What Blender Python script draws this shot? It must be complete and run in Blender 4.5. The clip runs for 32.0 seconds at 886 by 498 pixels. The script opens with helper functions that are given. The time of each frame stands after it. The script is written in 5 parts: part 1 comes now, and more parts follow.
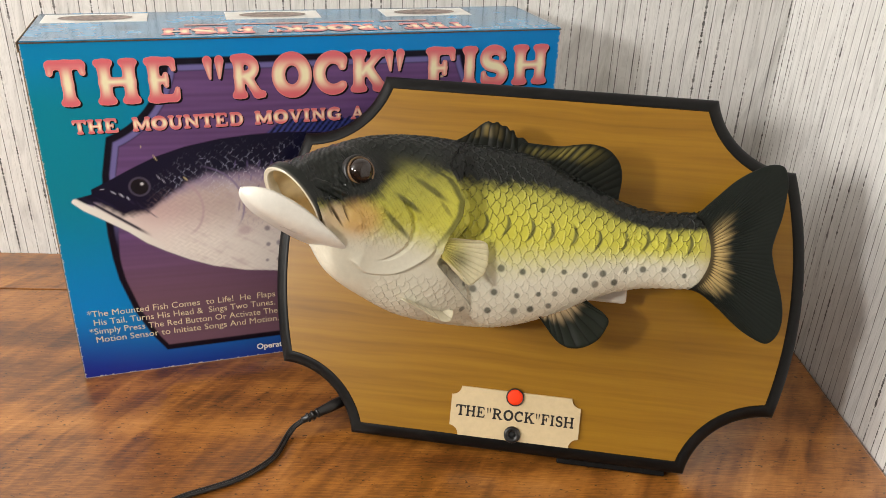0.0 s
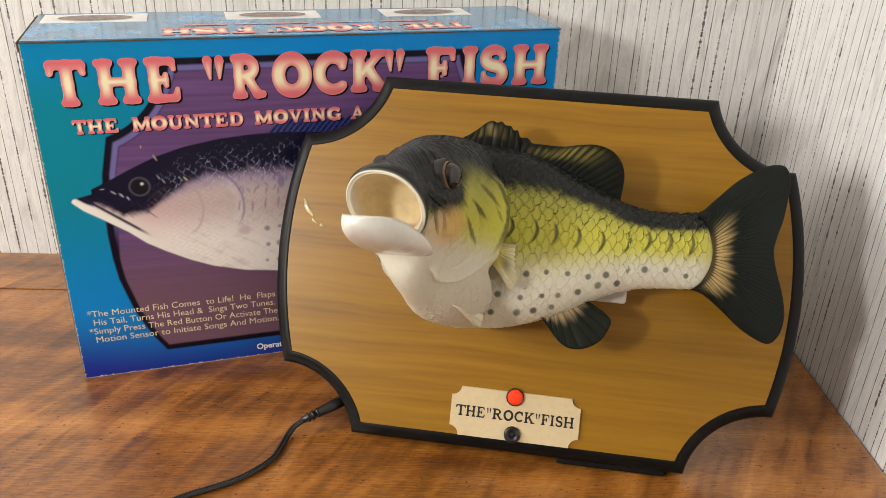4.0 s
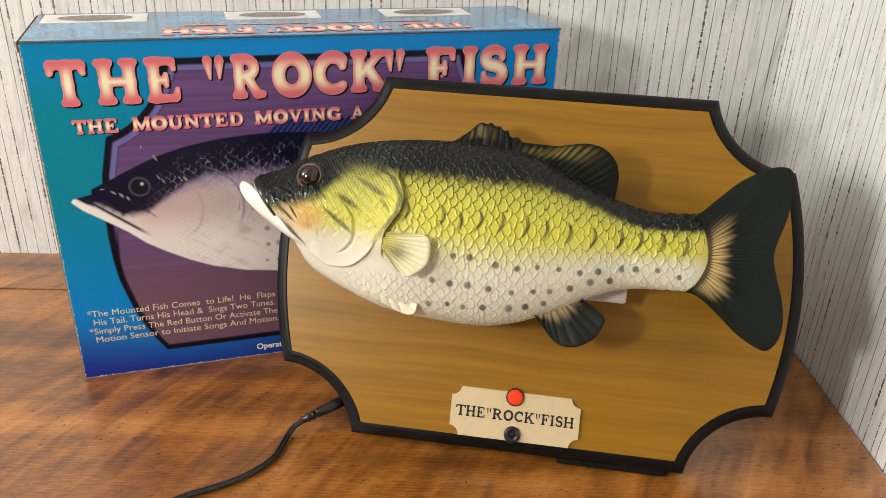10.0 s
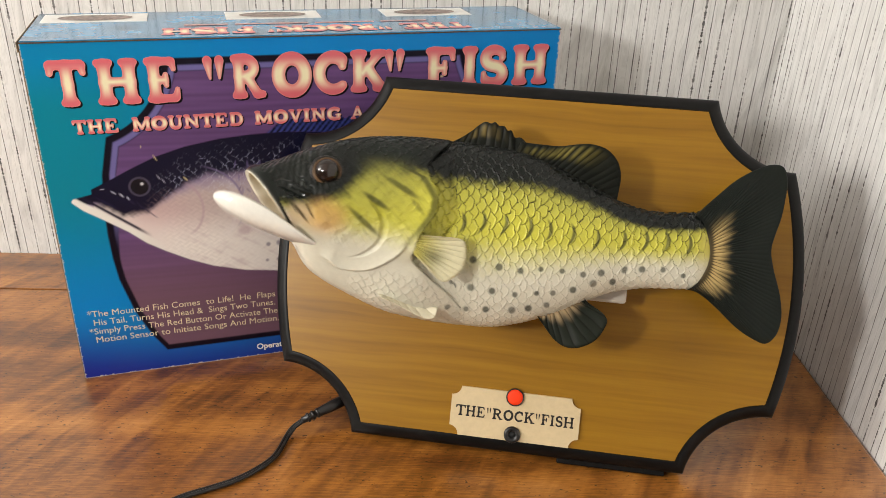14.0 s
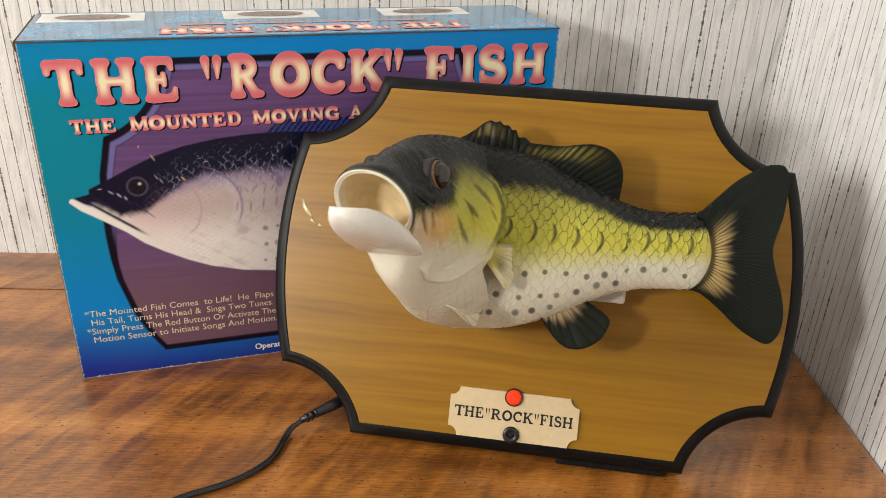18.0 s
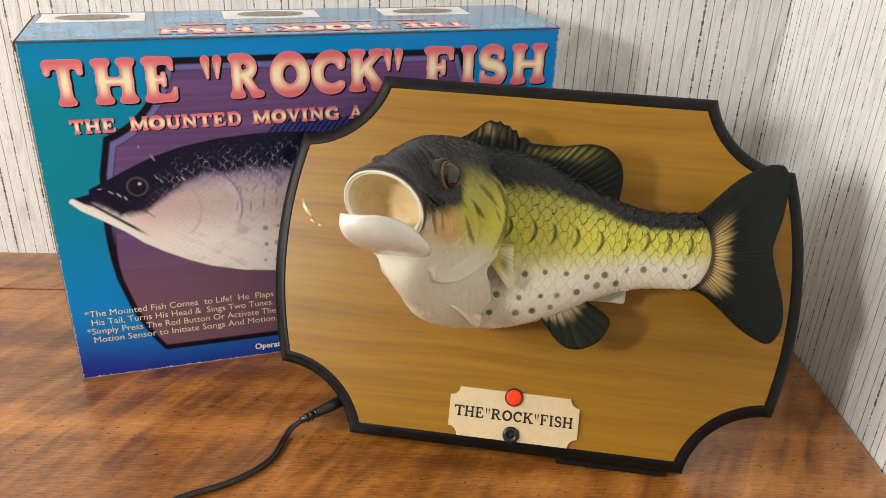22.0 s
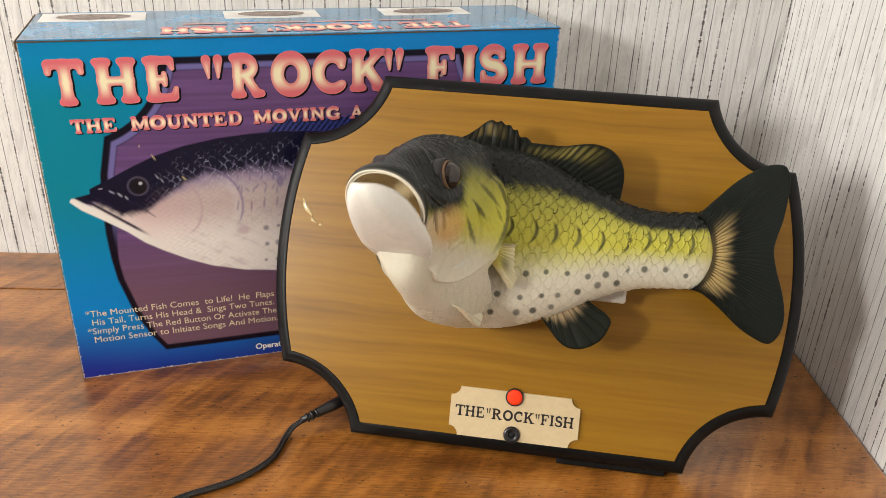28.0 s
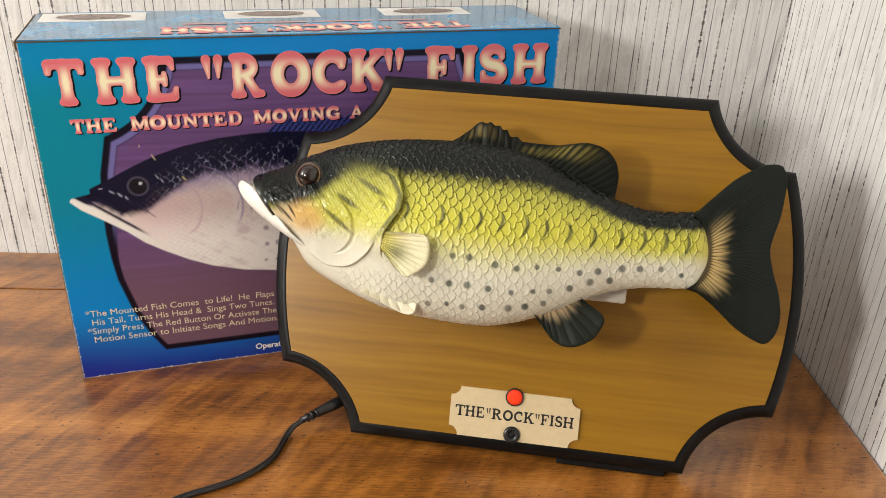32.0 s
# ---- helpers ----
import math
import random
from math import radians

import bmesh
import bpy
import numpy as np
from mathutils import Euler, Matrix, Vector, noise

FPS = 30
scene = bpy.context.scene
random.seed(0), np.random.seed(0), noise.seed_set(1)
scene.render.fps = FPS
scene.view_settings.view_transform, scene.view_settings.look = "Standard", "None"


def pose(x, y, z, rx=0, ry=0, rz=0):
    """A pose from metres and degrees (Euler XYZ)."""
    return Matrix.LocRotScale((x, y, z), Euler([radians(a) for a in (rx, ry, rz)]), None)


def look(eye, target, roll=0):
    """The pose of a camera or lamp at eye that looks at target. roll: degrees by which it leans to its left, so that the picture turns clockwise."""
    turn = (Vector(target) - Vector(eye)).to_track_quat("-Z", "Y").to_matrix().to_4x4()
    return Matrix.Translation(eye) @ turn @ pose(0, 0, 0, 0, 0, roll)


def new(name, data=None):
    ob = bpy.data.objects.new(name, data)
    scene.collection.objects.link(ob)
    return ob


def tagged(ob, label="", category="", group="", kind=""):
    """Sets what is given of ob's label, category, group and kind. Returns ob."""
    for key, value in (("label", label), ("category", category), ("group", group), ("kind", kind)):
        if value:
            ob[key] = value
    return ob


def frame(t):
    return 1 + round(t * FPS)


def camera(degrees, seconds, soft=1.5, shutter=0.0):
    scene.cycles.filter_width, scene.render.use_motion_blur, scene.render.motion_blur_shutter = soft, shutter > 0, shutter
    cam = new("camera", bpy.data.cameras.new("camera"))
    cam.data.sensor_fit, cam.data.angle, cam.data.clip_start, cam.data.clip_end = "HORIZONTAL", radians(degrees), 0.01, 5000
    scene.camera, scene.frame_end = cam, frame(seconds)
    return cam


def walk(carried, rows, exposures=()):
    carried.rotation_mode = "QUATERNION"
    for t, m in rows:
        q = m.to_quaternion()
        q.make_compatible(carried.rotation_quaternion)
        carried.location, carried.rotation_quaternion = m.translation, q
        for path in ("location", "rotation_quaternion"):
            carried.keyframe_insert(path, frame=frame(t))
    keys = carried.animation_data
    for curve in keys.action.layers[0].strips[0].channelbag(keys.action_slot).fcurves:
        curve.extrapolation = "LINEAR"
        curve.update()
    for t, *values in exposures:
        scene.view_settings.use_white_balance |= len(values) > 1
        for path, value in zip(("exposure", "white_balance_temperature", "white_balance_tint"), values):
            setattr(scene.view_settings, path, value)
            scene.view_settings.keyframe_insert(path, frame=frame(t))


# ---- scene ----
# ---- camera and its way ----
cam = camera(58.52, 32.0, soft=0.75, shutter=0.4)


def aimed(x, y, z, fx, fy, fz, roll):
    return look((x, y, z), (x + fx, y + fy, z + fz), roll)


SHOT_A = aimed(0, 0, 0.37077, 0.03388, 0.89436, -0.44605, 2.238)
SHOT_B = aimed(0.0005, 0.00159, 0.37108, 0.03485, 0.8935, -0.4477, 2.235)
SHOT_C = aimed(-0.00027, 0.00129, 0.37044, 0.03527, 0.89393, -0.44682, 2.274)
walk(cam, [(0, SHOT_A), (14.6, SHOT_A), (16.3, SHOT_B), (25.6, SHOT_B), (27.3, SHOT_C), (32, SHOT_C)],
     exposures=[(0, -0.02, 6500, 10), (17.8, -0.02, 6500, 10), (19.0, 0.04, 6500, 10), (23.6, 0.04, 6500, 10), (24.4, -0.02, 6500, 10), (25.4, -0.02, 6500, 10), (26.6, 0.04, 6500, 10), (31.3, 0.04, 6500, 10), (32, -0.02, 6500, 10)])

# ---- world and lamps ----
world = bpy.data.worlds.new("world")
scene.world = world
world.use_nodes = True
world.node_tree.nodes["Background"].inputs[0].default_value = (0.9, 0.95, 1.0, 1)
world.node_tree.nodes["Background"].inputs[1].default_value = 0.0


def lamp(name, kind, energy, colour, m, size=0.1):
    data = bpy.data.lights.new(name, kind)
    data.energy, data.color = energy, colour
    if kind == "AREA":
        data.shape, data.size = "DISK", size
    else:
        data.shadow_soft_size = size
    ob = new(name, data)
    ob.matrix_world = m
    return ob


WARM = (1.0, 0.972, 0.918)
GLOBE = (-0.62, -0.18, 0.507)
FAR_FILL = (-2.2, 0.0, 1.05)
lamp("bulb_light", "POINT", 21.4, WARM, pose(*GLOBE), 0.055)
# soft fill added out of view, standing in for the room's ambient light
lamp("far_fill_light", "POINT", 108, WARM, pose(*FAR_FILL), 0.30)

# ---- materials ----


def material(name, colour=(0.5, 0.5, 0.5), rough=0.5, metal=0.0, spec=0.5, coat=0.0, emit=None):
    m = bpy.data.materials.new(name)
    m.use_nodes = True
    b = m.node_tree.nodes["Principled BSDF"]
    b.inputs["Base Color"].default_value = (*colour, 1)
    b.inputs["Roughness"].default_value = rough
    b.inputs["Metallic"].default_value = metal
    b.inputs["Specular IOR Level"].default_value = spec
    b.inputs["Coat Weight"].default_value = coat
    b.inputs["Coat Roughness"].default_value = 0.12
    if emit:
        b.inputs["Emission Color"].default_value = (*emit[:3], 1)
        b.inputs["Emission Strength"].default_value = emit[3]
    return m


class Nodes:
    """Short-hand for wiring a material's nodes."""

    def __init__(self, m):
        self.tree = m.node_tree
        self.out = m.node_tree.nodes["Principled BSDF"]

    def add(self, kind, **settings):
        n = self.tree.nodes.new(kind)
        for key, value in settings.items():
            if key in n.inputs:
                n.inputs[key].default_value = value
        return n

    def link(self, a, b):
        self.tree.links.new(a, b)

    def value(self, v):
        n = self.tree.nodes.new("ShaderNodeValue")
        n.outputs[0].default_value = v
        return n.outputs[0]

    def math(self, op, a, b=None, c=None, clamp=False):
        n = self.tree.nodes.new("ShaderNodeMath")
        n.operation, n.use_clamp = op, clamp
        for i, x in enumerate((a, b, c)):
            if x is None:
                continue
            if isinstance(x, (int, float)):
                n.inputs[i].default_value = x
            else:
                self.link(x, n.inputs[i])
        return n.outputs[0]

    def place(self, scale=(1, 1, 1)):
        tc = self.add("ShaderNodeTexCoord")
        mp = self.add("ShaderNodeMapping")
        mp.inputs["Scale"].default_value = scale
        self.link(tc.outputs["Object"], mp.inputs["Vector"])
        return mp.outputs[0]

    def noise(self, vector, scale=5.0, detail=4.0, rough=0.55, distort=0.0):
        n = self.add("ShaderNodeTexNoise")
        n.inputs["Scale"].default_value = scale
        n.inputs["Detail"].default_value = detail
        n.inputs["Roughness"].default_value = rough
        n.inputs["Distortion"].default_value = distort
        self.link(vector, n.inputs["Vector"])
        return n.outputs["Fac"]

    def ramp(self, fac, *stops):
        n = self.add("ShaderNodeValToRGB")
        e = n.color_ramp.elements
        while len(e) < len(stops):
            e.new(0.5)
        for el, (p, c) in zip(e, stops):
            el.position = p
            el.color = (*c, 1) if len(c) == 3 else c
        self.link(fac, n.inputs[0])
        return n.outputs[0]

    def mix(self, fac, a, b, kind="MIX"):
        n = self.tree.nodes.new("ShaderNodeMix")
        n.data_type, n.blend_type = "RGBA", kind
        ins = [i for i in n.inputs if i.type == "RGBA"]
        if isinstance(fac, (int, float)):
            n.inputs[0].default_value = fac
        else:
            self.link(fac, n.inputs[0])
        for socket, x in zip(ins, (a, b)):
            if isinstance(x, tuple):
                socket.default_value = (*x[:3], 1)
            else:
                self.link(x, socket)
        return [o for o in n.outputs if o.type == "RGBA"][0]

    def bump(self, height, strength=0.2, distance=0.001, into="Normal"):
        n = self.add("ShaderNodeBump")
        n.inputs["Strength"].default_value = strength
        n.inputs["Distance"].default_value = distance
        self.link(height, n.inputs["Height"])
        self.link(n.outputs[0], self.out.inputs[into])
        return n

    def colour(self, c):
        self.link(c, self.out.inputs["Base Color"])

    def rough(self, r):
        self.link(r, self.out.inputs["Roughness"])

    def axis(self, vector, i):
        n = self.add("ShaderNodeSeparateXYZ")
        self.link(vector, n.inputs[0])
        return n.outputs[i]

    def join(self, x, y, z):
        n = self.add("ShaderNodeCombineXYZ")
        for i, v in enumerate((x, y, z)):
            if isinstance(v, (int, float)):
                n.inputs[i].default_value = v
            else:
                self.link(v, n.inputs[i])
        return n.outputs[0]


def wallpaper(name, along):
    """Off-white wood-look wallpaper: fine upright joints, some of them broken and ragged."""
    m = material(name, rough=0.62, spec=0.3)
    k = Nodes(m)
    p = k.place()
    x, z = k.axis(p, along), k.axis(p, 2)
    wob = k.noise(k.join(k.math("MULTIPLY", x, 60.0), 0.0, k.math("MULTIPLY", z, 9.0)), 1.0, 2.0)
    x2 = k.math("ADD", x, k.math("MULTIPLY", k.math("SUBTRACT", wob, 0.5), 0.0010))
    cells = k.math("DIVIDE", x2, 0.0098)
    i = k.math("FLOOR", cells)
    f = k.math("FRACT", cells)
    w1 = k.add("ShaderNodeTexWhiteNoise")
    w1.noise_dimensions = "1D"
    k.link(i, w1.inputs["W"])
    w2 = k.add("ShaderNodeTexWhiteNoise")
    w2.noise_dimensions = "1D"
    k.link(k.math("ADD", i, 57.3), w2.inputs["W"])
    at = k.math("ADD", k.math("MULTIPLY", w1.outputs["Value"], 0.5), 0.25)
    off = k.math("ABSOLUTE", k.math("SUBTRACT", f, at))
    ragged = k.math("GREATER_THAN", w2.outputs["Value"], 0.44)
    long_n = k.noise(k.join(k.math("MULTIPLY", i, 7.31), 0.0, k.math("MULTIPLY", z, 11.0)), 1.0, 2.0, 0.5)
    dash_n = k.noise(k.join(k.math("MULTIPLY", i, 3.17), 0.0, k.math("MULTIPLY", z, 300.0)), 1.0, 4.0, 0.75)
    fine_n = k.noise(k.join(k.math("MULTIPLY", x, 900.0), 0.0, k.math("MULTIPLY", z, 260.0)), 1.0, 2.0, 0.6)
    # half-width of the joint in cell units
    thin = k.math("MULTIPLY", k.math("ADD", 0.25, long_n), 0.074)
    fat = k.math("MULTIPLY", k.math("MULTIPLY_ADD", dash_n, 4.6, -1.5), 0.118)
    fat = k.math("MULTIPLY", fat, k.math("MULTIPLY_ADD", long_n, 2.6, -0.62, clamp=True))
    fat = k.math("MAXIMUM", fat, k.math("MULTIPLY", thin, 0.35))
    half = k.math("ADD", k.math("MULTIPLY", ragged, fat), k.math("MULTIPLY", k.math("SUBTRACT", 1.0, ragged), thin))
    half = k.math("ADD", half, k.math("MULTIPLY", k.math("SUBTRACT", fine_n, 0.5), 0.05))
    line = k.math("MULTIPLY", k.math("SUBTRACT", half, off), 26.0, clamp=True)
    f2 = k.math("ABSOLUTE", k.math("SUBTRACT", k.math("FRACT", k.math("DIVIDE", k.math("ADD", x2, 0.0031), 0.0067)), 0.5))
    pale = k.math("MULTIPLY", k.math("SUBTRACT", k.math("MULTIPLY", k.math("ADD", long_n, fine_n), 0.030), f2), 30.0, clamp=True)
    broken = k.noise(k.join(k.math("MULTIPLY", i, 5.77), 0.0, k.math("MULTIPLY", z, 34.0)), 1.0, 3.0, 0.6)
    line = k.math("MULTIPLY", line, k.math("MULTIPLY_ADD", broken, 2.8, -0.45, clamp=True))
    line = k.math("MAXIMUM", line, k.math("MULTIPLY", pale, 0.36))
    grain = k.noise(k.join(k.math("MULTIPLY", x, 34.0), 0.0, k.math("MULTIPLY", z, 7.0)), 1.0, 5.0, 0.62, 2.6)
    ground = k.ramp(grain, (0.3, (0.55, 0.54, 0.525)), (0.45, (0.715, 0.705, 0.69)), (0.52, (0.795, 0.785, 0.77)), (0.58, (0.69, 0.68, 0.665)), (0.64, (0.785, 0.775, 0.755)), (0.76, (0.61, 0.59, 0.56)))
    tone = k.noise(k.join(k.math("MULTIPLY", i, 1.7), 0.0, k.math("MULTIPLY", z, 1.2)), 1.0, 1.0)
    ground = k.mix(k.math("MULTIPLY", tone, 0.25), ground, (0.63, 0.60, 0.56))
    k.colour(k.mix(k.math("MULTIPLY", line, 0.9), ground, (0.035, 0.03, 0.026)))
    k.bump(k.math("SUBTRACT", k.math("MULTIPLY", grain, 0.2), line), 0.35, 0.0006)
    return m


def desk_wood():
    """Glossy red-brown veneer: fine grain along x, a rolling cross figure and dark flecks."""
    m = material("desk_veneer", rough=0.36, spec=0.5, coat=0.9)
    k = Nodes(m)
    p = k.place()
    x, y = k.axis(p, 0), k.axis(p, 1)
    bend = k.noise(k.join(k.math("MULTIPLY", x, 3.0), k.math("MULTIPLY", y, 7.0), 0.0), 1.0, 2.0)
    y2 = k.math("ADD", y, k.math("MULTIPLY", bend, 0.02))
    broad = k.noise(k.join(k.math("MULTIPLY", x, 1.6), k.math("MULTIPLY", y2, 34.0), 0.0), 1.0, 3.0, 0.5)
    fine = k.noise(k.join(k.math("MULTIPLY", x, 70.0), k.math("MULTIPLY", y2, 800.0), 3.0), 1.0, 4.0, 0.7)
    diag = k.math("ADD", x, k.math("MULTIPLY", y, -0.55))
    figure = k.noise(k.join(k.math("MULTIPLY", diag, 58.0), k.math("MULTIPLY", y2, 16.0), 7.0), 1.0, 3.0, 0.5, 0.7)
    big = k.noise(k.join(k.math("MULTIPLY", diag, 9.0), k.math("MULTIPLY", y2, 9.0), 11.0), 1.0, 2.0, 0.5)
    tone = k.math("ADD", k.math("MULTIPLY", broad, 0.46), k.math("MULTIPLY", fine, 0.46))
    tone = k.math("ADD", tone, k.math("MULTIPLY", k.math("MULTIPLY", k.math("SUBTRACT", figure, 0.5), big), 0.85))
    wood = k.ramp(tone, (0.26, (0.052, 0.015, 0.003)), (0.40, (0.175, 0.060, 0.009)), (0.53, (0.34, 0.128, 0.021)), (0.70, (0.55, 0.240, 0.050)))
    fleck = k.noise(k.join(k.math("MULTIPLY", x, 230.0), k.math("MULTIPLY", y, 520.0), 0.0), 1.0, 1.0)
    rare = k.noise(k.join(k.math("MULTIPLY", x, 40.0), k.math("MULTIPLY", y, 60.0), 5.0), 1.0, 1.0)
    spot = k.math("MULTIPLY", k.math("MULTIPLY_ADD", fleck, 15.0, -9.7, clamp=True), k.math("MULTIPLY_ADD", rare, 7.0, -2.9, clamp=True))
    k.colour(k.mix(k.math("MULTIPLY", spot, 0.85), wood, (0.02, 0.008, 0.004)))
    k.rough(k.math("MULTIPLY_ADD", fine, 0.16, 0.27))
    k.bump(fine, 0.08, 0.0004)
    k.out.inputs["Coat Roughness"].default_value = 0.2
    return m


def board_wood():
    """Honey-coloured printed pine under a clear gloss."""
    m = material("honey_board", rough=0.40, spec=0.25, coat=0.32)
    k = Nodes(m)
    p = k.place()
    x, z = k.axis(p, 0), k.axis(p, 2)
    bend = k.noise(k.join(k.math("MULTIPLY", x, 7.0), k.math("MULTIPLY", z, 12.0), 0.0), 1.0, 2.0)
    z2 = k.math("ADD", z, k.math("MULTIPLY", bend, 0.010))
    broad = k.noise(k.join(k.math("MULTIPLY", x, 1.8), k.math("MULTIPLY", z2, 62.0), 0.0), 1.0, 3.0, 0.55)
    fine = k.noise(k.join(k.math("MULTIPLY", x, 12.0), k.math("MULTIPLY", z2, 330.0), 0.0), 1.0, 3.0, 0.6)
    tone = k.math("ADD", k.math("MULTIPLY", broad, 0.62), k.math("MULTIPLY", fine, 0.38))
    k.colour(k.ramp(tone, (0.24, (0.140, 0.057, 0.001)), (0.40, (0.222, 0.102, 0.002)), (0.55, (0.278, 0.134, 0.004)), (0.76, (0.330, 0.168, 0.008))))
    k.bump(fine, 0.03, 0.0003)
    k.out.inputs["Coat Roughness"].default_value = 0.40
    return m


def painted(name, rough=0.4, coat=0.0, mottled=0.06, bump=0.0, spec=0.5):
    """Paint whose colour lies on the mesh, with a little unevenness."""
    m = material(name, rough=rough, coat=coat, spec=spec)
    k = Nodes(m)
    a = k.add("ShaderNodeAttribute")
    a.attribute_name = "paint"
    p = k.place()
    n = k.noise(p, 420.0, 3.0)
    k.colour(k.mix(k.math("MULTIPLY", n, mottled * 2), a.outputs["Color"], (0.02, 0.02, 0.015)))
    big = k.noise(p, 60.0, 2.0)
    k.rough(k.math("MULTIPLY_ADD", big, 0.16, rough - 0.08))
    if bump:
        wrinkle = k.noise(p, 190.0, 3.0, 0.55, 0.6)
        k.bump(k.math("ADD", k.math("MULTIPLY", n, 0.4), wrinkle), bump, 0.0010)
    return m


def plain(name, colour, rough=0.5, metal=0.0, coat=0.0, vary=0.12, scale=90.0, spec=0.5, bump=0.05):
    """One pigment with fine unevenness in tone and gloss."""
    m = material(name, colour, rough, metal, spec, coat)
    k = Nodes(m)
    p = k.place()
    n = k.noise(p, scale, 4.0)
    dark = tuple(c * (1 - vary * 2) for c in colour)
    light = tuple(min(1.0, c * (1 + vary)) for c in colour)
    k.colour(k.ramp(n, (0.3, dark), (0.7, light)))
    k.rough(k.math("MULTIPLY_ADD", n, 0.2, rough - 0.1))
    if bump:
        k.bump(k.noise(p, scale * 8, 2.0), bump, 0.0003)
    return m


MAT_WALL_B = wallpaper("wallpaper_back", 0)
MAT_WALL_R = wallpaper("wallpaper_side", 1)
MAT_DESK = desk_wood()
MAT_BOARD = board_wood()
MAT_BLACK = plain("black_moulding", (0.004, 0.0036, 0.0036), 0.42, vary=0.3, scale=160, spec=0.22)
MAT_FISH = painted("fish_paint", 0.29, coat=0.40, mottled=0.07, bump=0.22, spec=0.10)
MAT_FIN = painted("fin_paint", 0.42, mottled=0.12, bump=0.08, spec=0.09)
MAT_PRINT = painted("carton_print", 0.38, coat=0.03, mottled=0.03, spec=0.22)
MAT_INK = painted("letter_print", 0.38, mottled=0.02)
MAT_SHADOW_INK = plain("dark_ink", (0.005, 0.003, 0.007), 0.4, vary=0.2, spec=0.2)
MAT_CREAM_INK = plain("cream_ink", (0.80, 0.70, 0.48), 0.42, vary=0.05)
MAT_WHITE_INK = plain("white_ink", (0.85, 0.83, 0.80), 0.42, vary=0.04)
MAT_BLACK_INK = plain("black_ink", (0.012, 0.010, 0.010), 0.4, vary=0.2)
MAT_CARD = plain("raw_card", (0.25, 0.18, 0.11), 0.8, vary=0.15, scale=200)
MAT_FLAP_EDGE = plain("worn_card_edge", (0.10, 0.06, 0.03), 0.8, vary=0.3, scale=400)
MAT_TOP = plain("top_print", (0.040, 0.25, 0.47), 0.2, vary=0.35, scale=30, coat=0.45)
MAT_STICKER = plain("white_sticker", (0.78, 0.76, 0.72), 0.35, vary=0.05)
MAT_PALE_PINK = plain("pale_pink_ink", (0.66, 0.36, 0.33), 0.4, vary=0.2, scale=400)
MAT_SKETCH = plain("grey_brown_ink", (0.30, 0.22, 0.19), 0.4, vary=0.4, scale=220)
MAT_PLATE = plain("champagne_plate", (0.60, 0.475, 0.285), 0.38, metal=0.0, vary=0.03, scale=300)
MAT_RED = plain("red_button", (0.86, 0.050, 0.010), 0.6, spec=0.2, coat=0.0, vary=0.05)
MAT_GREY = plain("dark_grey_plastic", (0.055, 0.06, 0.06), 0.42, vary=0.15)
MAT_HOLE = plain("socket_hole", (0.008, 0.008, 0.008), 0.7, vary=0.2)
MAT_CABLE = plain("black_cable", (0.012, 0.011, 0.011), 0.36, vary=0.25, scale=260)
MAT_EYE = material("brown_eye", (0.012, 0.005, 0.003), 0.06, coat=0.35)
MAT_EYE_RING = plain("tan_eye_ring", (0.17, 0.092, 0.038), 0.3, vary=0.2)
MAT_LIP = plain("ivory_rubber", (0.78, 0.72, 0.60), 0.42, vary=0.05, scale=140, coat=0.1)
MAT_MOUTH = plain("cream_rubber", (0.78, 0.62, 0.36), 0.5, vary=0.08, scale=120)
MAT_GLUE = plain("dried_glue", (0.55, 0.42, 0.20), 0.15, coat=0.6, vary=0.2, scale=300)
MAT_BRACKET = plain("pale_bracket", (0.50, 0.46, 0.40), 0.5, vary=0.06)
MAT_CEILING = plain("ceiling_paint", (0.76, 0.745, 0.72), 0.8, vary=0.05, scale=30)
MAT_ROOM = plain("room_wall_paint", (0.26, 0.245, 0.22), 0.75, vary=0.06, scale=30)
MAT_FLOOR = plain("carpet", (0.16, 0.13, 0.11), 0.9, vary=0.25, scale=120)
MAT_BULB = material("lit_bulb", (0.9, 0.85, 0.75), 0.4, emit=(1.0, 0.9, 0.78, 6.0))
MAT_BRASS = plain("brass", (0.55, 0.38, 0.16), 0.3, metal=1.0, vary=0.1)

# ---- mesh helpers ----


def np_mesh(name, verts, quads, paint=None, smooth=True):
    """A mesh from arrays of points and of quads or triangles."""
    me = bpy.data.meshes.new(name)
    verts, quads = np.asarray(verts, np.float32), np.asarray(quads, np.int32)
    n, k = quads.shape
    me.vertices.add(len(verts))
    me.vertices.foreach_set("co", verts.ravel())
    me.loops.add(n * k)
    me.loops.foreach_set("vertex_index", quads.ravel())
    me.polygons.add(n)
    me.polygons.foreach_set("loop_start", np.arange(0, n * k, k, dtype=np.int32))
    me.polygons.foreach_set("use_smooth", np.full(n, smooth, dtype=bool))
    me.update(calc_edges=True)
    if paint is not None:
        at = me.attributes.new("paint", "FLOAT_COLOR", "POINT")
        rgba = np.ones((len(verts), 4), np.float32)
        rgba[:, :3] = paint
        at.data.foreach_set("color", rgba.ravel())
    me.validate()
    return me


def grid_quads(rows, cols, wrap=False, start=0):
    """Quads of a grid of points laid out row by row; wrap joins the last column to the first."""
    r, c = np.meshgrid(np.arange(rows - 1), np.arange(cols if wrap else cols - 1), indexing="ij")
    d = (c + 1) % cols
    a = r * cols
    return np.stack([a + c, a + d, a + cols + d, a + cols + c], -1).reshape(-1, 4) + start


